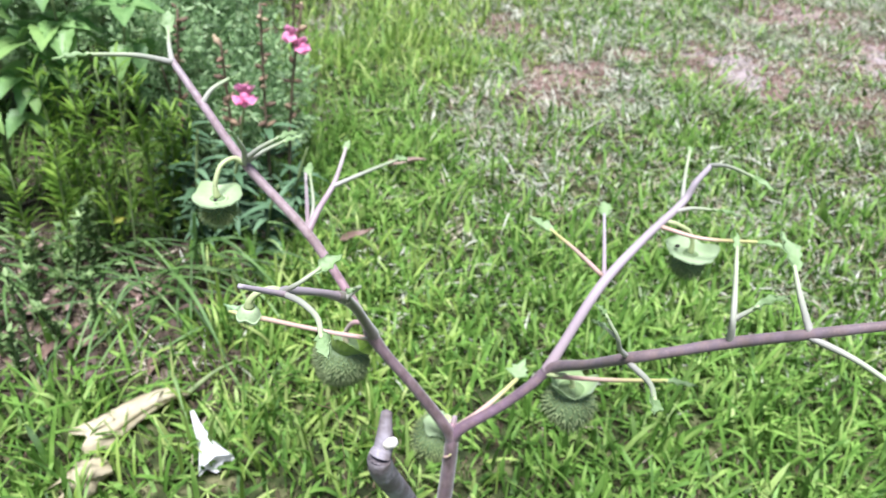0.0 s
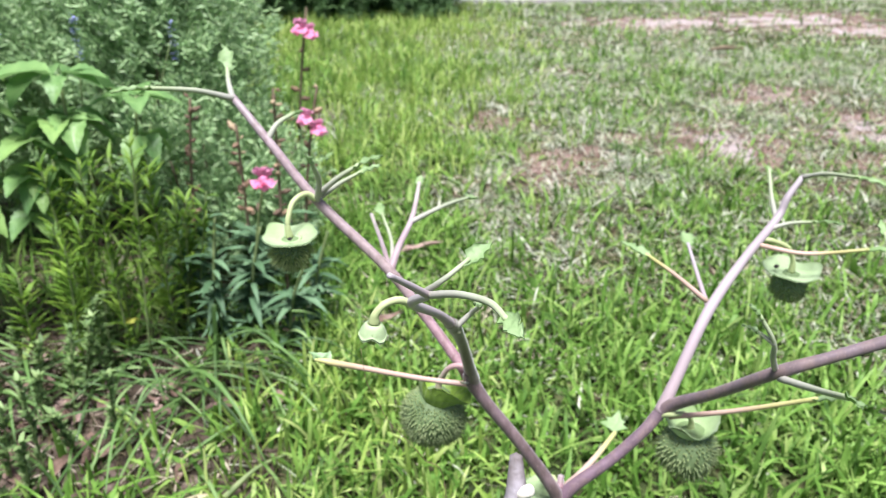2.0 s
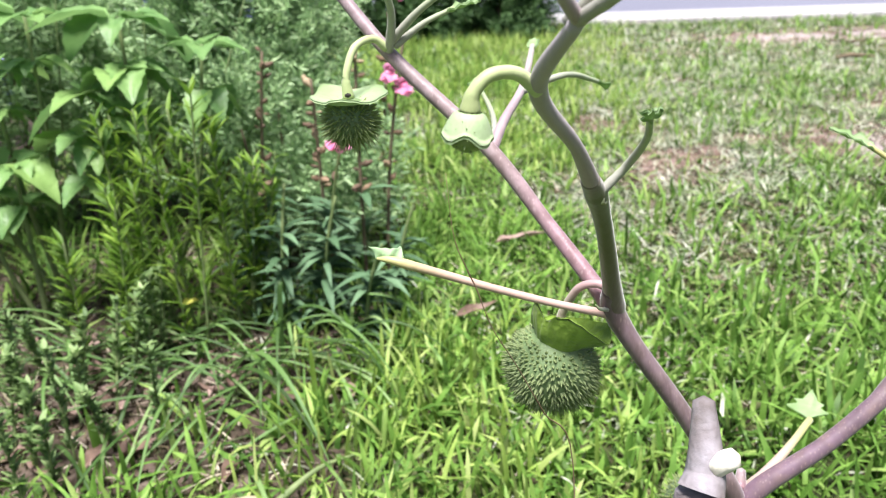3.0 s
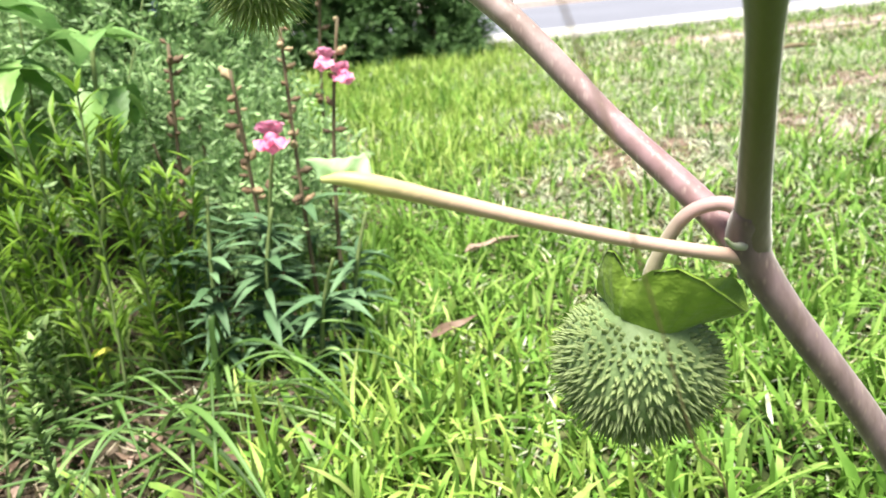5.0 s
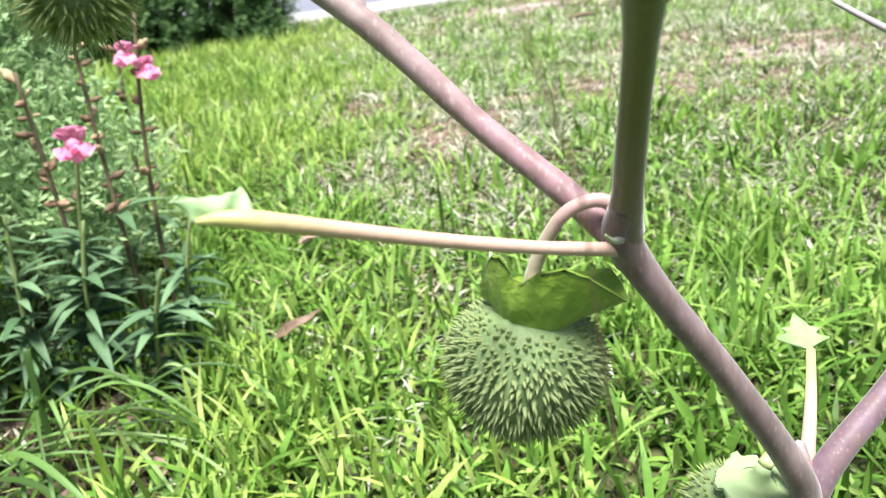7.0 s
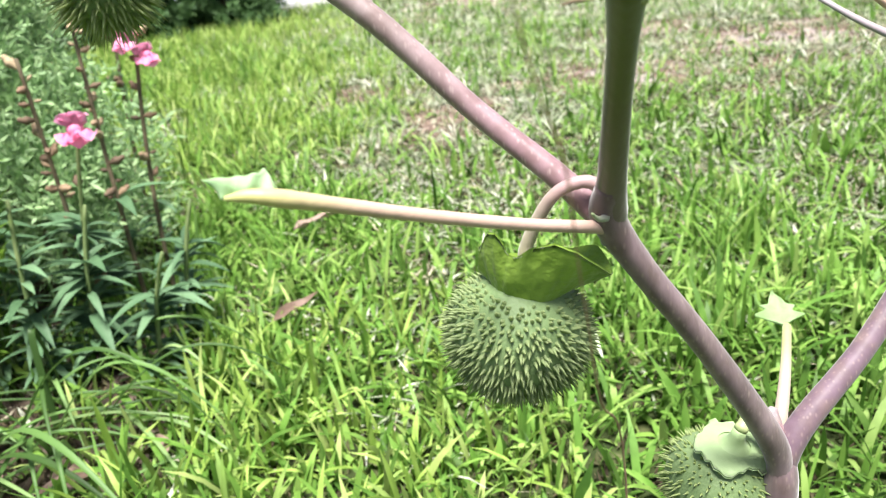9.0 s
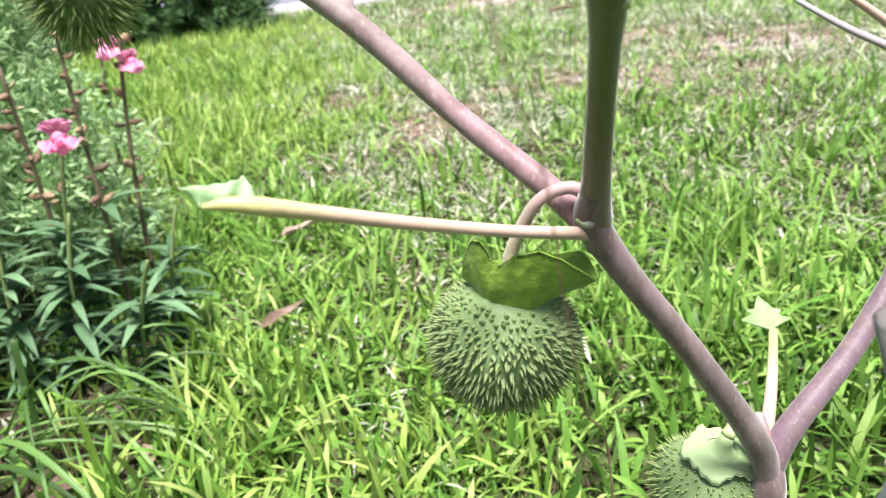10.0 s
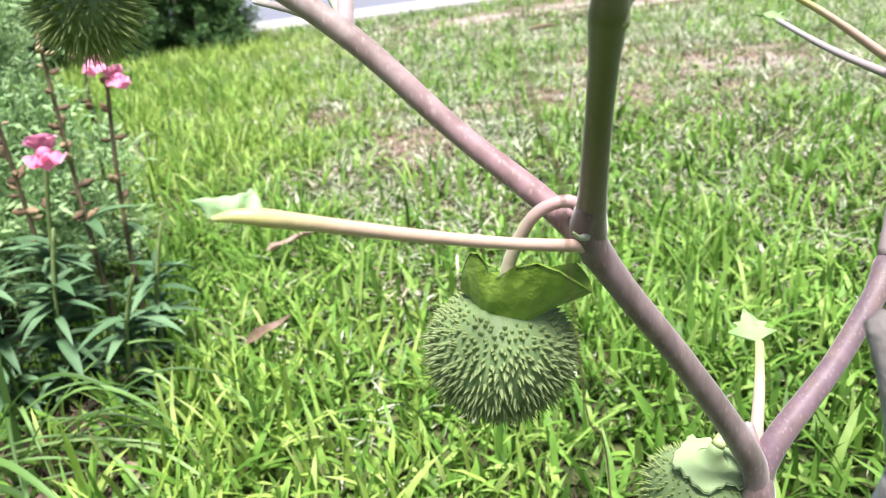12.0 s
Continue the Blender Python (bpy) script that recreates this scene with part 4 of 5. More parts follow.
    mesh_object("stalk", tv, tf, PALE_STALK if calyx_mat is PALE_CALYX else PEDICEL, body, "bent pale stalk", along=ta)
    return body


RIM = [(-180, 0.72, 0.14), (-168, 0.74, 0.55), (-155, 0.74, 0.84), (-142, 0.72, 0.90), (-133, 0.68, 0.82), (-127, 0.62, 0.64), (-112, 0.62, 0.66), (-98, 0.68, 0.86), (-76, 0.76, 1.00), (-54, 0.84, 0.90),
       (-30, 1.00, 0.66), (-14, 1.14, 0.46), (-2, 1.08, 0.52), (16, 0.94, 0.64), (40, 0.80, 0.42), (90, 0.70, 0.16), (140, 0.68, 0.10), (180, 0.72, 0.14)]
fruit("pod", (0.0240, 0.4297, 0.2852), (-0.20, 0.09, -0.97), 0.0206, 0.70, 0.48, 1250, 0.0041, [(0.0440, 0.4190, 0.3075), (0.0415, 0.4190, 0.3132), (0.0372, 0.4204, 0.3147), (0.0312, 0.4234, 0.3117), (0.0273, 0.4270, 0.3039), (0.0242, 0.4297, 0.2943)], 101, label="spiny round green pod with a torn collar", foot=0.53, rim=RIM, fine=0.92, bald=0.05, ragged=0.10)
fruit("pod", (0.206, 0.429, 0.2445), (0.02, 0.0, -1.0), 0.0205, 0.90, 0.50, 480, 0.0048, [(0.184, 0.432, 0.256), (0.190, 0.426, 0.261), (0.200, 0.427, 0.260), (0.205, 0.428, 0.253)], 102, label="spiny round green pod", calyx_mat=PALE_CALYX)
wide_pod = fruit("pod", (-0.0712, 0.4715, 0.3868), (0.0, 0.03, -1.0), 0.0112, 1.60, 0.30, 430, 0.0060, [(-0.054, 0.489, 0.407), (-0.060, 0.486, 0.412), (-0.068, 0.479, 0.409), (-0.0718, 0.4725, 0.397)], 103, label="spiny green pod under a wide pale collar", calyx_mat=PALE_CALYX, fine=0.5, spine_mat=PALE_SPINE)
other_pod = fruit("pod", (0.309, 0.514, 0.3230), (0.0, 0.0, -1.0), 0.0130, 1.65, 0.35, 300, 0.0036, [(0.283, 0.518, 0.351), (0.291, 0.516, 0.350), (0.302, 0.514, 0.345), (0.308, 0.514, 0.334)], 104, label="spiny green pod under a wide pale collar", calyx_mat=PALE_CALYX)
fruit("pod", (0.1012, 0.4310, 0.1932), (-0.14, 0.20, -1.0), 0.0200, 0.68, -0.10, 640, 0.0046, [(0.1110, 0.4215, 0.2010), (0.1094, 0.4262, 0.2042), (0.1079, 0.4302, 0.2057)], 105, label="spiny round green pod behind the fork", calyx_mat=PALE_CALYX, nibbled=0.2, ragged=0.9, frill=0.9, foot=0.30, fine=0.6, spine_mat=PALE_SPINE, thick=1.2, lift=0.23)
fruit("pod", (-0.0155, 0.316, 0.413), (-0.12, 0.0, -1.0), 0.0058, 1.18, -1.05, 70, 0.0012, [(0.003, 0.326, 0.416), (-0.003, 0.322, 0.4215), (-0.010, 0.318, 0.422), (-0.0145, 0.316, 0.418)], 106, label="small young pod under a bell-shaped collar on a bent stalk", calyx_mat=PALE_CALYX, body_mat=YOUNG, foot=0.55, frill=0.4, thick=1.0)

def dropping(body, at, size):
    """A small dark pellet lying on a collar."""
    p = local(plant, [at])[0]
    v, f, a = tube_data([p - Vector((size, 0, 0)), p, p + Vector((size, 0, 0.0002))], [size * 0.6, size, size * 0.6], 8, 2, 0.1, 4)
    mesh_object("dropping", v, f, PELLET, body, "dark pellet on the collar")


dropping(wide_pod, (-0.0700, 0.4620, 0.3905), 0.0012)
dropping(other_pod, (0.297, 0.516, 0.328), 0.0018)

# the cut woody stub beside the fork
stub = stem("cut_stub", [(0.098, 0.400, 0.06), (0.081, 0.364, 0.17), (0.0575, 0.3225, 0.272), (0.0588, 0.3250, 0.292), (0.0600, 0.3370, 0.3105)], [0.0080, 0.0076, 0.0086, 0.0064, 0.0036], WOOD, "grey weathered cut-off stem", seed=9)
v, f, a = tube_data(local(plant, [(0.0608, 0.323, 0.295), (0.0663, 0.321, 0.300)]), [0.0040, 0.0034], 10, 3, 0.12, 10)
mesh_object("cut_face", v, f, PITH, stub, "pale pith of a cut", along=a)
strand = tube("dry_strand", [(-0.0225, 0.3225, 0.395), (-0.0207, 0.3229, 0.3762), (-0.0173, 0.3250, 0.3652), (-0.0143, 0.3262, 0.3574), (-0.0123, 0.3281, 0.3503), (-0.0089, 0.3335, 0.3391), (-0.0013, 0.3454, 0.3198), (0.0101, 0.3623, 0.289), (0.024, 0.3763, 0.2534), (0.028, 0.380, 0.12), (0.03, 0.38, -0.005)],
              [0.00010, 0.00014, 0.00020, 0.00022, 0.00016, 0.00014, 0.00018, 0.00026, 0.00028, 0.0003, 0.0004], RED_STRAW, sides=6)
tagged(strand, "thin dry brown grass stalk standing beside the plant", "grass stalk")


# ---------------------------------------------------------------- flower bed
def base_z(x, y):
    return relief(x, y)


def snapdragon(x, y, height, flowers, pods, leaves, seed, group="snapdragons"):
    """A flowering stalk: stem, narrow leaves, dry seed capsules and a few two-lipped pink flowers (heights)."""
    rng = random.Random(seed)
    z = base_z(x, y)
    th = empty("snapdragon", (x, y, z), "pink snapdragon stalk with brown seed capsules and narrow dark leaves" if flowers else "spent snapdragon stalk with brown seed capsules", "flower", group)
    dx, dy = (rng.uniform(0.0, 0.05), rng.uniform(-0.02, 0.02)) if not flowers else (0.036, 0.0)

    def on(h):
        t = h / height
        return Vector((dx * t * t, dy * t * t, h))
    tube_pts = [on(height * i / 5) for i in range(6)]
    tv, tf, ta = tube_data(tube_pts, [0.0028, 0.0018], 7, 3, 0.05, seed)
    mesh_object("stem", tv, tf, BROWN_STEM if pods > 8 else HERB_STEM, th)
    for i in range(leaves):
        h = rng.uniform(0.01, min(height * 0.72, 0.15))
        a = rng.uniform(0, 2 * math.pi)
        ob = new("leaf", rng.choice(SNAP_LEAVES))
        ob.parent = th
        ob.matrix_basis = aim(on(h), (math.cos(a), math.sin(a), rng.uniform(-0.1, 0.9))) @ Matrix.Diagonal((rng.uniform(0.6, 1.1),) * 3 + (1,))
    for i in range(pods):
        h = height * min(1.0, 0.42 + 0.58 * (i + rng.uniform(-0.6, 1.6)) / pods)
        a = i * 2.4 + rng.uniform(-0.9, 0.9)
        d = Vector((math.cos(a), math.sin(a), rng.uniform(-0.3, 0.8)))
        ob = new("seed_capsule", CAPSULE_MESH)
        ob.parent = th
        ob.matrix_basis = aim(on(h) + d * 0.004, d) @ Matrix.Diagonal((rng.uniform(0.4, 1.15),) * 3 + (1,))
    for h, a, s in flowers:
        d = Vector((math.cos(a), math.sin(a), 0.25))
        flower_parts(th, on(h) + d * 0.008, d, s, rng)
    return th


def flower_parts(th, at, d, s, rng):
    """A snapdragon bloom: a tube, two upright upper lobes and three spread lower lobes, as one bloom with its petals under it."""
    m = aim(at, d)
    tv, tf, ta = tube_data([(0, 0, 0), (0.010 * s, 0, 0.001), (0.018 * s, 0, 0.0)], [0.004 * s, 0.0075 * s, 0.0050 * s], 10, 3, 0.05, 1)
    bloom = mesh_object("bloom", [m @ p for p in tv], tf, PETAL, th, "pink two-lipped bloom")
    for ang, up, L, w in ((0.45, 0.75, 0.015, 0.025), (-0.45, 0.75, 0.015, 0.025), (0.8, -0.15, 0.014, 0.023), (-0.8, -0.15, 0.014, 0.023), (0.0, -0.5, 0.013, 0.023)):
        bv, bf = blade_data(L * s, w * s, 6, 4, 0.35 if up < 0 else -0.1, 0.15, wave=0.4, rng=rng, belly=0.85, blunt=0.45)
        pm = m @ aim((0.010 * s, 0.003 * s * ang, 0.003 * s * (1 if up > 0 else -1)), (0.55, ang * 0.6, up))
        mesh_object("petal", [pm @ p for p in bv], bf, PETAL, bloom)


SNAP_LEAVES = [leaf_mesh("leaf", L, w, DARK_LEAF, along_n=6, across=2, droop=dr, fold=0.25, belly=0.7) for L, w, dr in ((0.042, 0.010, 0.3), (0.050, 0.012, 0.5), (0.036, 0.011, 0.2), (0.040, 0.009, 0.6))]
cv, cf, ca = tube_data([(-0.004, 0, 0), (0, 0, 0), (0.005, 0, 0), (0.009, 0, 0.0005), (0.012, 0, 0.002)], [0.0010, 0.0030, 0.0042, 0.0036, 0.0008], 9, 2, 0.32, 3)
CAPSULE_MESH = bpy.data.meshes.new("seed_capsule")
CAPSULE_MESH.from_pydata([tuple(p) for p in cv], [], cf)
CAPSULE_MESH.materials.append(CAPSULE)
CAPSULE_MESH.polygons.foreach_set("use_smooth", [True] * len(CAPSULE_MESH.polygons))

snapdragon(-0.197, 0.992, 0.25, [(0.232, -1.5, 1.05)], 3, 46, 201)
snapdragon(-0.130, 1.070, 0.34, [(0.296, -2.2, 0.80), (0.280, -0.9, 0.80)], 12, 10, 202)
snapdragon(-0.160, 1.065, 0.335, [], 22, 14, 203)
snapdragon(-0.153, 1.262, 0.42, [(0.388, -2.0, 0.85), (0.380, -0.9, 0.85)], 10, 8, 204)
snapdragon(-0.285, 1.04, 0.33, [], 26, 40, 205)
snapdragon(-0.200, 1.02, 0.30, [], 18, 44, 206)
snapdragon(-0.20, 0.96, 0.17, [], 0, 60, 207)
snapdragon(-0.245, 0.945, 0.19, [], 0, 60, 208)
snapdragon(-0.145, 0.935, 0.13, [], 0, 46, 209)
snapdragon(-0.29, 0.99, 0.2, [], 0, 56, 210)
snapdragon(-0.115, 0.99, 0.15, [], 0, 50, 211)


def sage(heads, foot, seed, spikes=()):
    """A broad-leaved herb: a stem from the foot to each head, a whorl of drooping toothed leaves there, pairs of leaves below it, thin blue flower spikes."""
    rng = random.Random(seed)
    foot = Vector((*foot, base_z(*foot)))
    th = empty("broad_leaved_herb", foot, "broad-leaved green herb with drooping toothed leaves", "plant", "bed plants")
    for n, h in enumerate(heads):
        top = Vector(h) - foot
        tv, tf, ta = tube_data([(0, 0, 0), (top.x * 0.7, top.y * 0.7, top.z * 0.5), top], [0.004, 0.002], 7, 5, 0.05, seed + n)
        mesh_object("stem", tv, tf, HERB_STEM, th)
        for k in range(12):
            a = k * 2.4 + rng.uniform(-0.4, 0.4)
            drop = 0.0 if k < 6 else 0.05
            ob = new("leaf", rng.choice(SAGE_LEAVES))
            ob.parent = th
            ob.matrix_basis = aim(top + Vector((math.cos(a) * 0.008, math.sin(a) * 0.008, -drop)), (math.cos(a), math.sin(a), rng.uniform(-0.15, 0.5) - drop * 8)) @ Matrix.Diagonal((rng.uniform(0.6, 1.0) * (0.65 if k in (2, 5) or k > 6 else 1),) * 3 + (1,))
    for n, at in enumerate(spikes):
        top = Vector(at) - foot
        tv, tf, ta = tube_data([(top.x * 0.5, top.y * 0.5, top.z * 0.5), top], [0.0014, 0.0008], 5, 4, 0.05, n)
        st = mesh_object("flower_stem", tv, tf, HERB_STEM, th)
        chunks = []
        for k in range(34):
            a, hh = rng.uniform(0, 6.28), rng.uniform(-0.04, 0.02)
            bv, bf = blade_data(0.007, 0.005, 3, 2, 0.2, 0.1, rng=rng)
            pm = aim(top + Vector((0, 0, hh)), (math.cos(a), math.sin(a), 0.4))
            chunks.append(([pm @ q for q in bv], bf))
        bv, bf = merge(chunks)
        mesh_object("flower_spike", bv, bf, BLUE, st, "pale blue flower spike")
    return th


SAGE_LEAVES = [leaf_mesh("leaf", L, w, SAGE_LEAF, along_n=12, across=6, droop=dr, fold=0.18, wave=0.06, serrate=0.07, belly=0.62) for L, w, dr in ((0.080, 0.062, 0.45), (0.072, 0.058, 0.65), (0.088, 0.066, 0.55), (0.058, 0.046, 0.3))]
sage([(-0.402, 0.985, 0.383), (-0.412, 0.980, 0.325), (-0.318, 1.0, 0.350), (-0.449, 0.99, 0.300), (-0.465, 0.98, 0.255)], (-0.43, 1.02), 301, [(-0.395, 1.05, 0.425), (-0.30, 1.15, 0.40)])
sage([(-0.515, 1.0, 0.388), (-0.575, 1.0, 0.330), (-0.65, 1.0, 0.36)], (-0.56, 1.03), 302, [(-0.586, 1.05, 0.315), (-0.50, 1.06, 0.44)])
sage([(-0.553, 0.97, 0.225), (-0.600, 0.96, 0.190)], (-0.56, 0.97), 303)


def lime_shoots(x, y, height, shoots, seed, spread=0.06, mat=LIME_LEAF, leaf=(0.032, 0.0048), per=50, label="upright yellow-green leafy shoots"):
    """A clump of upright shoots set with narrow leaves."""
    rng = random.Random(seed)
    th = empty("leafy_shoots", (x, y, base_z(x, y)), label, "plant", "bed plants")
    for i in range(shoots):
        bx, by = rng.gauss(0, spread), rng.gauss(0, spread)
        h = height * rng.uniform(0.65, 1.05)
        tx, ty = bx + rng.gauss(0, 0.02), by + rng.gauss(0, 0.02)
        tv, tf, ta = tube_data([(bx, by, 0), ((bx + tx) / 2, (by + ty) / 2, h / 2), (tx, ty, h)], [0.0018, 0.0010], 5, 3, 0.05, i)
        st = mesh_object("shoot", tv, tf, HERB_STEM, th)
        chunks = []
        for k in range(per):
            t = rng.uniform(0.15, 1.0)
            a = rng.uniform(0, 6.28)
            bv, bf = blade_data(leaf[0] * rng.uniform(0.6, 1.1), leaf[1], 4, 2, 0.25, 0.2, rng=rng, belly=0.7)
            pm = aim((bx + (tx - bx) * t, by + (ty - by) * t, h * t), (math.cos(a), math.sin(a), rng.uniform(0.6, 2.0)))
            chunks.append(([pm @ q for q in bv], bf))
        bv, bf = merge(chunks)
        mesh_object("leaves", bv, bf, mat, st)
    return th


lime_shoots(-0.345, 0.945, 0.30, 9, 401, 0.035)
lime_shoots(-0.40, 0.90, 0.24, 7, 402, 0.035)
lime_shoots(-0.285, 0.97, 0.24, 4, 403, 0.02)
lime_shoots(-0.50, 0.78, 0.15, 9, 404, 0.06, HERB_LEAF, (0.015, 0.0055), 60, "low grey-green toothed herb")
lime_shoots(-0.43, 0.72, 0.13, 7, 405, 0.04, HERB_LEAF, (0.015, 0.0055), 60, "low grey-green toothed herb")
lime_shoots(-0.44, 0.86, 0.12, 8, 406, 0.05, HERB_LEAF, (0.015, 0.0055), 60, "low grey-green toothed herb")


def fine_shrub(x, y, rx, ry, height, count, seed, leaf=(0.020, 0.0045), mat=FINE_LEAF, name="fine_leaved_shrub", label="feathery grey-green shrub with fine leaves", category="shrub", sprigs=None, blobs=9, low=False):
    """An airy shrub: stems from the foot to many sprigs, each sprig a spray of small narrow leaves, denser in lumps."""
    rng = random.Random(seed)
    th = empty(name, (x, y, base_z(x, y)), label, category)
    lumps = [Vector((rng.uniform(-rx, rx) * 0.75, rng.uniform(-ry, ry) * 0.75, height * rng.uniform(0.35, 0.85))) for _ in range(blobs)]
    if low:
        lumps = [Vector((c.x, c.y, height * rng.uniform(0.06, 0.9))) for c in lumps]
    for i, c in enumerate(lumps):
        tv, tf, ta = tube_data([(c.x * 0.25, c.y * 0.25, 0), (c.x * 0.7, c.y * 0.7, c.z * 0.5), c], [0.012 * height, 0.005 * height], 6, 4, 0.05, i)
        mesh_object("stem", tv, tf, BROWN_STEM, th)
    verts, faces = [], []
    n_sprig = sprigs or count // 22
    size = 0.42 * max(rx, ry)
    for s in range(n_sprig):
        c = lumps[s % blobs]
        d = Vector((rng.gauss(0, 1), rng.gauss(0, 1), rng.gauss(0.2, 1))).normalized()
        p = c + Vector((d.x * size, d.y * size, d.z * height * 0.28)) * rng.random() ** 0.45
        if p.z < 0.01:
            p.z = rng.uniform(0.01, 0.1 * height)
        grow = (d + Vector((0, 0, 0.7))).normalized()
        for k in range(22):
            q = p + grow * leaf[0] * 2.6 * (k / 22) + Vector((rng.gauss(0, 1), rng.gauss(0, 1), rng.gauss(0, 1))) * leaf[0] * 0.2
            a = (grow + Vector((rng.gauss(0, 0.9), rng.gauss(0, 0.9), rng.gauss(0, 0.9)))).normalized()
            w = a.orthogonal().normalized() * leaf[1] / 2
            L = leaf[0] * rng.uniform(0.6, 1.2)
            o = len(verts)
            verts += [q, q + a * L * 0.5 - w, q + a * L, q + a * L * 0.5 + w]
            faces.append((o, o + 1, o + 2, o + 3))
    ob = mesh_object("foliage", verts, faces, mat, th)
    tagged(ob, kind="stuff")
    return th


fine_shrub(-0.50, 1.42, 0.36, 0.30, 0.60, 72000, 501, (0.016, 0.004))
fine_shrub(-0.95, 1.25, 0.38, 0.30, 0.60, 26000, 502)
fine_shrub(-0.85, 1.95, 0.55, 0.40, 0.72, 26000, 503, (0.028, 0.006))
fine_shrub(-0.28, 1.18, 0.14, 0.12, 0.30, 12000, 504, (0.016, 0.004))
fine_shrub(-0.55, 4.04, 0.80, 0.24, 1.2, 100000, 505, (0.035, 0.010), BUSH_LEAF, "evergreen_bush", "dense dark green evergreen bush at the lawn's edge", "bush", blobs=44, low=True)
fine_shrub(0.12, 3.98, 0.28, 0.18, 0.8, 44000, 506, (0.028, 0.008), BUSH_LEAF, "evergreen_bush", "small dark green bush beside the street", "bush", blobs=16, low=True)


def long_blades(name, specs, mat, label, width=0.0055):
    """Long arching blades, each a thing of its own mesh under one tuft."""
    for i, (x, y, a, L, rise, seed) in enumerate(specs):
        rng = random.Random(seed)
        ob = empty(name, (x, y, base_z(x, y)), label, "grass", "long grass blades")
        n = 18
        d, s = Vector((math.cos(a), math.sin(a), 0)), Vector((-math.sin(a), math.cos(a), 0))
        verts, faces = [], []
        for k in range(n + 1):
            t = k / n
            p = d * L * t + Vector((0, 0, rise * math.sin(math.pi * min(1, t * 0.93))))
            w = width / 2 * (1 - t ** 3) + 0.0002
            verts += [p - s * w + Vector((0, 0, 0.0015)), p, p + s * w + Vector((0, 0, 0.0015))]
            if k:
                b = 3 * k
                faces += [(b - 3, b - 2, b + 1, b), (b - 2, b - 1, b + 2, b + 1)]
        mesh_object("blade", verts, faces, mat, ob)


LONG = []
lr = random.Random(77)
for i in range(44):
    LONG.append((lr.uniform(-0.50, -0.16), lr.uniform(0.80, 0.95), lr.uniform(-2.8, 0.1), lr.uniform(0.10, 0.22), lr.uniform(0.02, 0.075), i))
for i in range(34):
    LONG.append((lr.uniform(-0.56, -0.26), lr.uniform(0.80, 0.92), lr.choice((0.0, math.pi)) + lr.gauss(-0.1, 0.3), lr.uniform(0.12, 0.24), lr.uniform(0.02, 0.05), 100 + i))
for i in range(14):
    LONG.append((lr.uniform(-0.62, -0.22), lr.uniform(0.66, 0.84), lr.uniform(-2.9, 2.9), lr.uniform(0.08, 0.18), lr.uniform(0.01, 0.04), 200 + i))
long_blades("grass_blade", LONG, LONG_GRASS, "long arching green grass blade at the bed's edge", 0.0042)
long_blades("grass_blade", [(-0.27, 0.87, -0.5, 0.20, 0.10, 1), (-0.29, 0.85, -0.9, 0.24, 0.08, 2), (-0.24, 0.84, -0.4, 0.17, 0.09, 3), (-0.235, 0.875, 1.3, 0.03, 0.095, 4), (-0.30, 0.83, -0.75, 0.20, 0.06, 5)], LONG_GRASS, "long arching green grass blade at the bed's edge", 0.0062)


# ---------------------------------------------------------------- litter
def dead_leaf(x, y, z, size, yaw, seed, mat=DEAD_LEAF, label="curled brown dead leaf on bare soil", name="dead_leaf", width=0.5):
    rng = random.Random(seed)
    v, f = blade_data(size, size * width, 7, 4, rng.uniform(-0.3, 0.3), rng.uniform(0.1, 0.5), wave=0.35, rng=rng)
    ob = mesh_object(name, v, f, mat)
    ob.matrix_basis = pose(x, y, z, rng.uniform(-25, 25), rng.uniform(-15, 15), math.degrees(yaw))
    return tagged(ob, label, "leaf", "dead leaves")


dr = random.Random(5)
for i in range(60):
    x, y = dr.gauss(-0.42, 0.11), dr.gauss(0.80, 0.05)
    dead_leaf(x, y, relief(x, y) + dr.uniform(0.006, 0.016), dr.uniform(0.015, 0.042), dr.uniform(0, 6.28), i)
dead_leaf(-0.036, 0.930, 0.036, 0.058, 0.5, 60, label="narrow dry brown leaf lying on the grass", width=0.22)
dead_leaf(0.02, 1.165, 0.035, 0.08, 0.25, 61, label="narrow dry brown leaf lying on the grass", width=0.25)
dead_leaf(-0.354, 0.906, 0.068, 0.028, 1.2, 62, YELLOW, "yellow fallen leaf caught on grass", "yellow_leaf", 0.7)


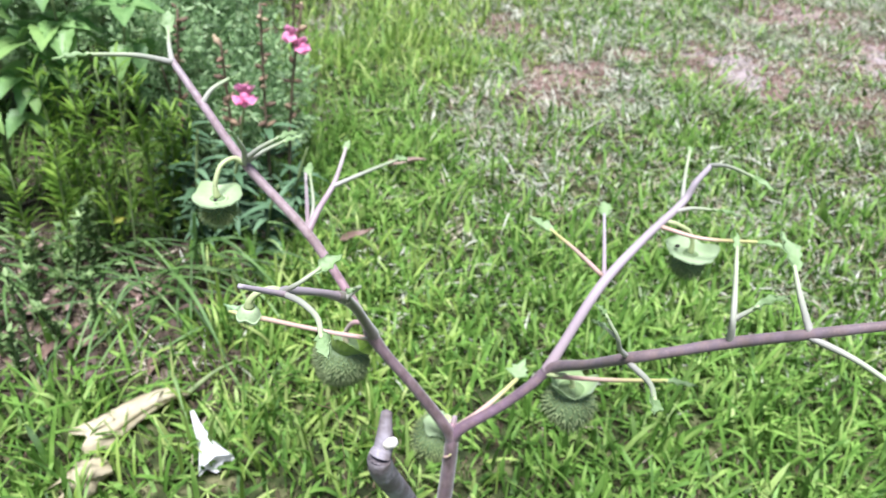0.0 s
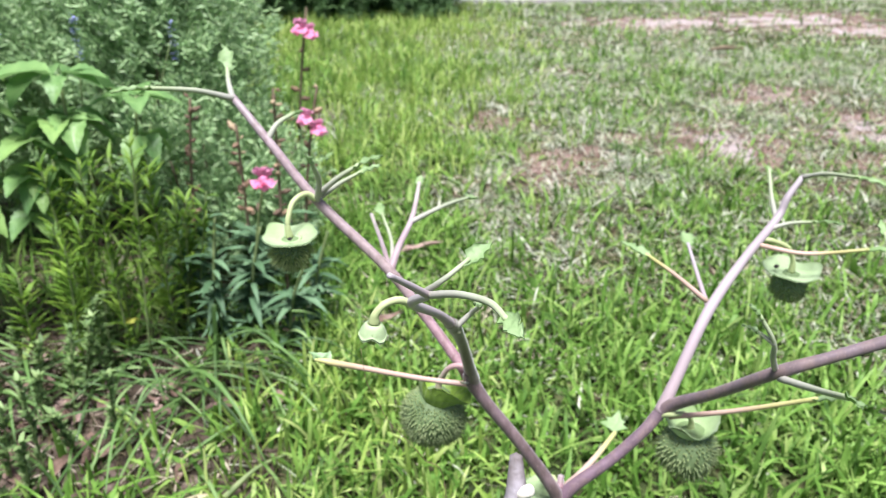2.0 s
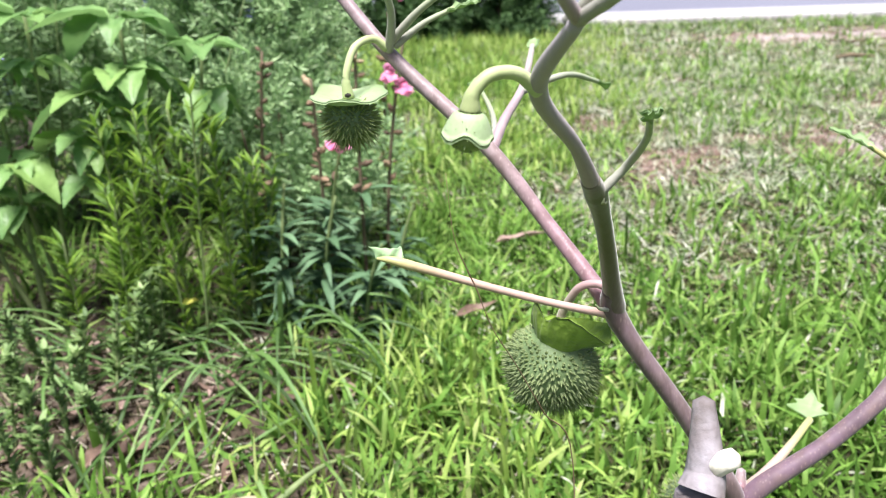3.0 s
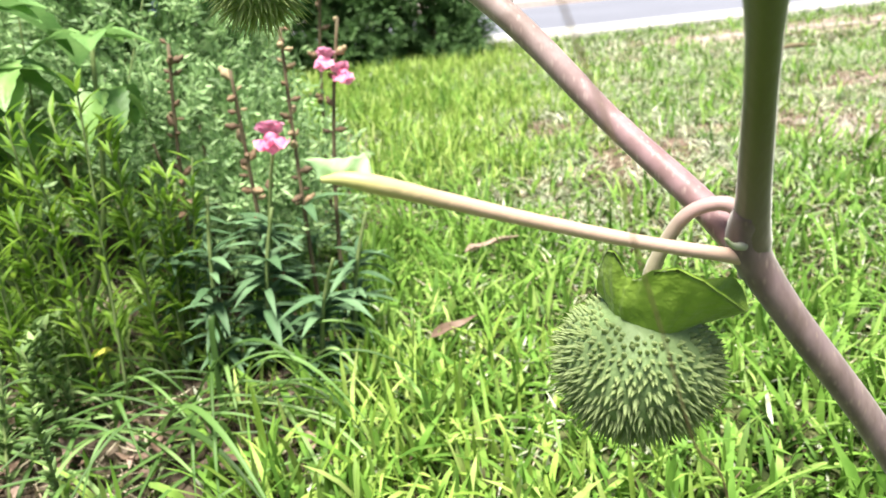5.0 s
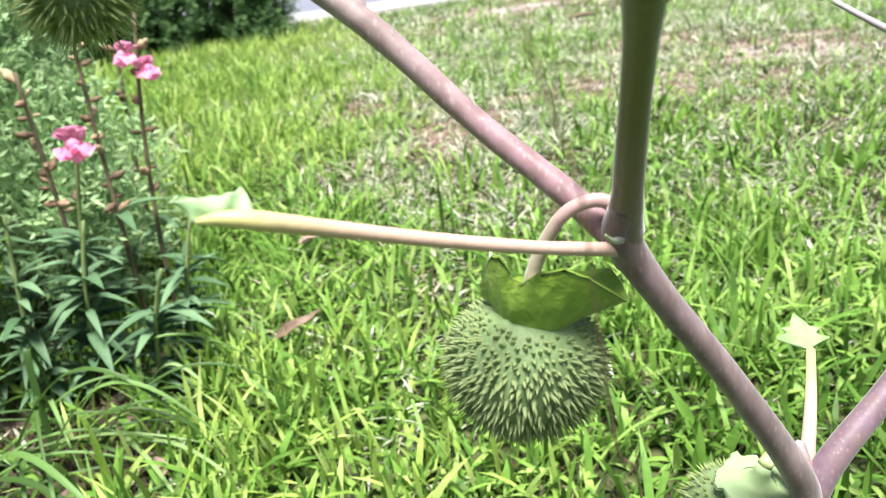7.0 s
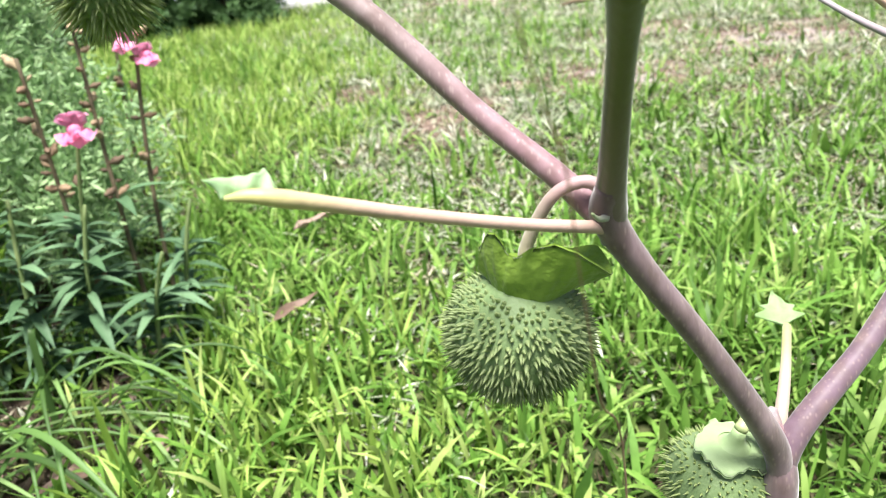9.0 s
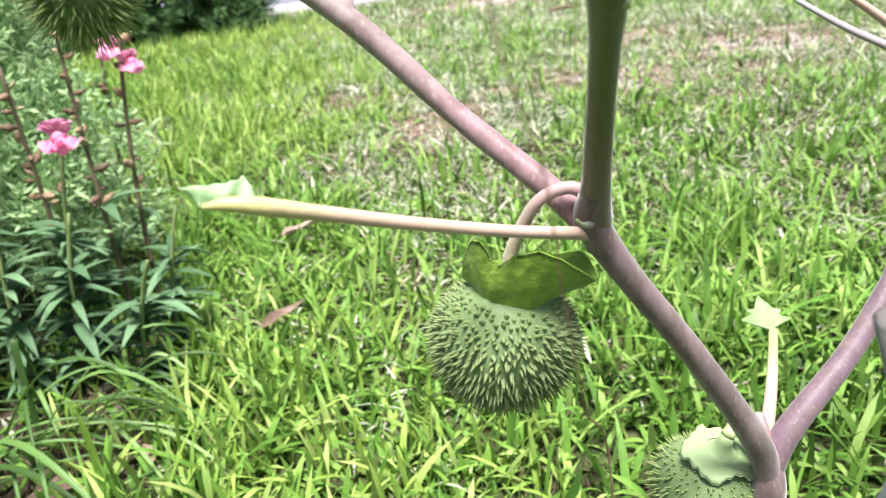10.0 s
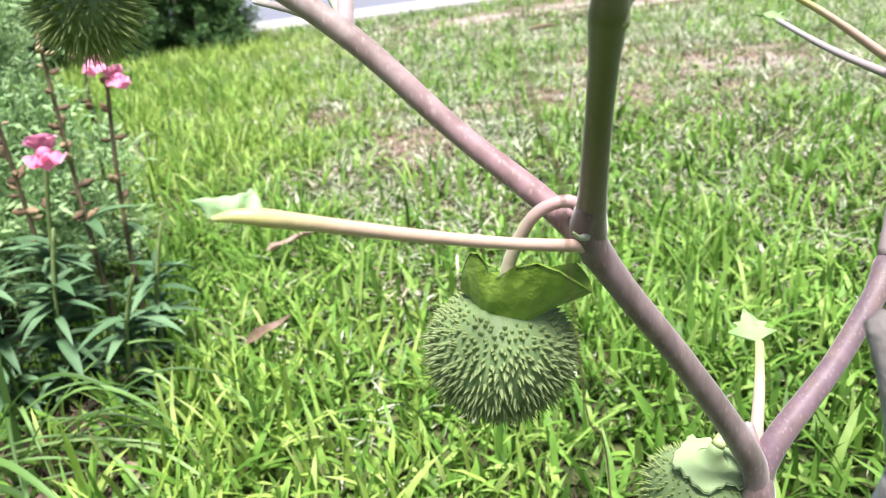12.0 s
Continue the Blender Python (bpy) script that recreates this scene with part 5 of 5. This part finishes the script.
def trumpet(name, pts, radii, mat, label, lobes=5, seed=0, crumple=0.05, tear=0.012):
    """A limp trumpet flower: a tapering wrinkled tube flaring to a torn, pleated rim."""
    rng = random.Random(seed)
    line = smooth_line(pts, 6)
    rad = list(np.interp(np.linspace(0, 1, len(line)), np.linspace(0, 1, len(radii)), radii))
    n = 30
    verts, faces = [], []
    for i, p in enumerate(line):
        t = i / (len(line) - 1)
        tan = (line[min(i + 1, len(line) - 1)] - line[max(0, i - 1)]).normalized()
        s = tan.cross(Vector((0, 0, 1))).normalized()
        w = s.cross(tan)
        for j in range(n):
            a = 2 * math.pi * j / n
            r = rad[i] * (1 + 0.18 * math.sin(lobes * a + seed) * t + rng.uniform(-crumple, crumple) * 0.6 + crumple * math.sin(3 * a + 5 * t))
            verts.append(p + s * r * math.cos(a) + w * r * math.sin(a) * 0.6 + tan * (tear * t ** 4 * math.sin(lobes * a + seed)))
            if i:
                o = (i - 1) * n
                faces.append((o + j, o + (j + 1) % n, o + n + (j + 1) % n, o + n + j))
    ob = mesh_object(name, verts, faces, mat)
    return tagged(ob, label, "flower")


trumpet("wilted_flower", [(-0.185, 0.635, 0.012), (-0.205, 0.622, 0.022), (-0.236, 0.600, 0.020), (-0.262, 0.572, 0.016), (-0.280, 0.556, 0.012)], [0.003, 0.010, 0.015, 0.019, 0.023], WILT, "wilted cream trumpet flower lying in the grass", seed=2, crumple=0.10, tear=0.007)
tagged(tube("flower_stalk", [(-0.125, 0.690, 0.020), (-0.155, 0.662, 0.026), (-0.188, 0.633, 0.012)], [0.0015, 0.0022, 0.004], HERB_STEM), "green stalk of a fallen flower", "flower stalk")
trumpet("fallen_flower", [(-0.168, 0.590, 0.030), (-0.158, 0.572, 0.027), (-0.143, 0.550, 0.022), (-0.128, 0.528, 0.018)], [0.0022, 0.0045, 0.0085, 0.0190], WHITE, "white trumpet flower fallen in the grass", seed=3, crumple=0.02, tear=0.003)
trumpet("wilted_flower", [(-0.240, 0.522, 0.015), (-0.258, 0.507, 0.020), (-0.272, 0.490, 0.014)], [0.010, 0.019, 0.013], WILT, "shrivelled cream flower in the grass", seed=4, crumple=0.3)
tagged(tube("fallen_twig", [(1.27, 2.87, 0.02), (1.32, 2.88, 0.026), (1.36, 2.89, 0.022), (1.41, 2.885, 0.02)], [0.006, 0.009, 0.008, 0.004], BROWN_STEM, sides=8), "short brown stick on bare soil", "twig")
for i, (x, y, a, L) in enumerate([(1.5, 3.3, 0.2, 0.7), (1.9, 3.1, -0.2, 0.6), (2.3, 3.5, 0.3, 0.9)]):
    d = Vector((math.cos(a), math.sin(a), 0)) * L
    p = Vector((x, y, relief(x, y) + 0.008))
    tagged(tube("fallen_twig", [p, p + d * 0.4 + Vector((0, 0.02, 0.006)), p + d], [0.004, 0.003, 0.002], BROWN_STEM, sides=6, seed=i), "thin dry twig on bare soil", "twig", "fallen twigs")
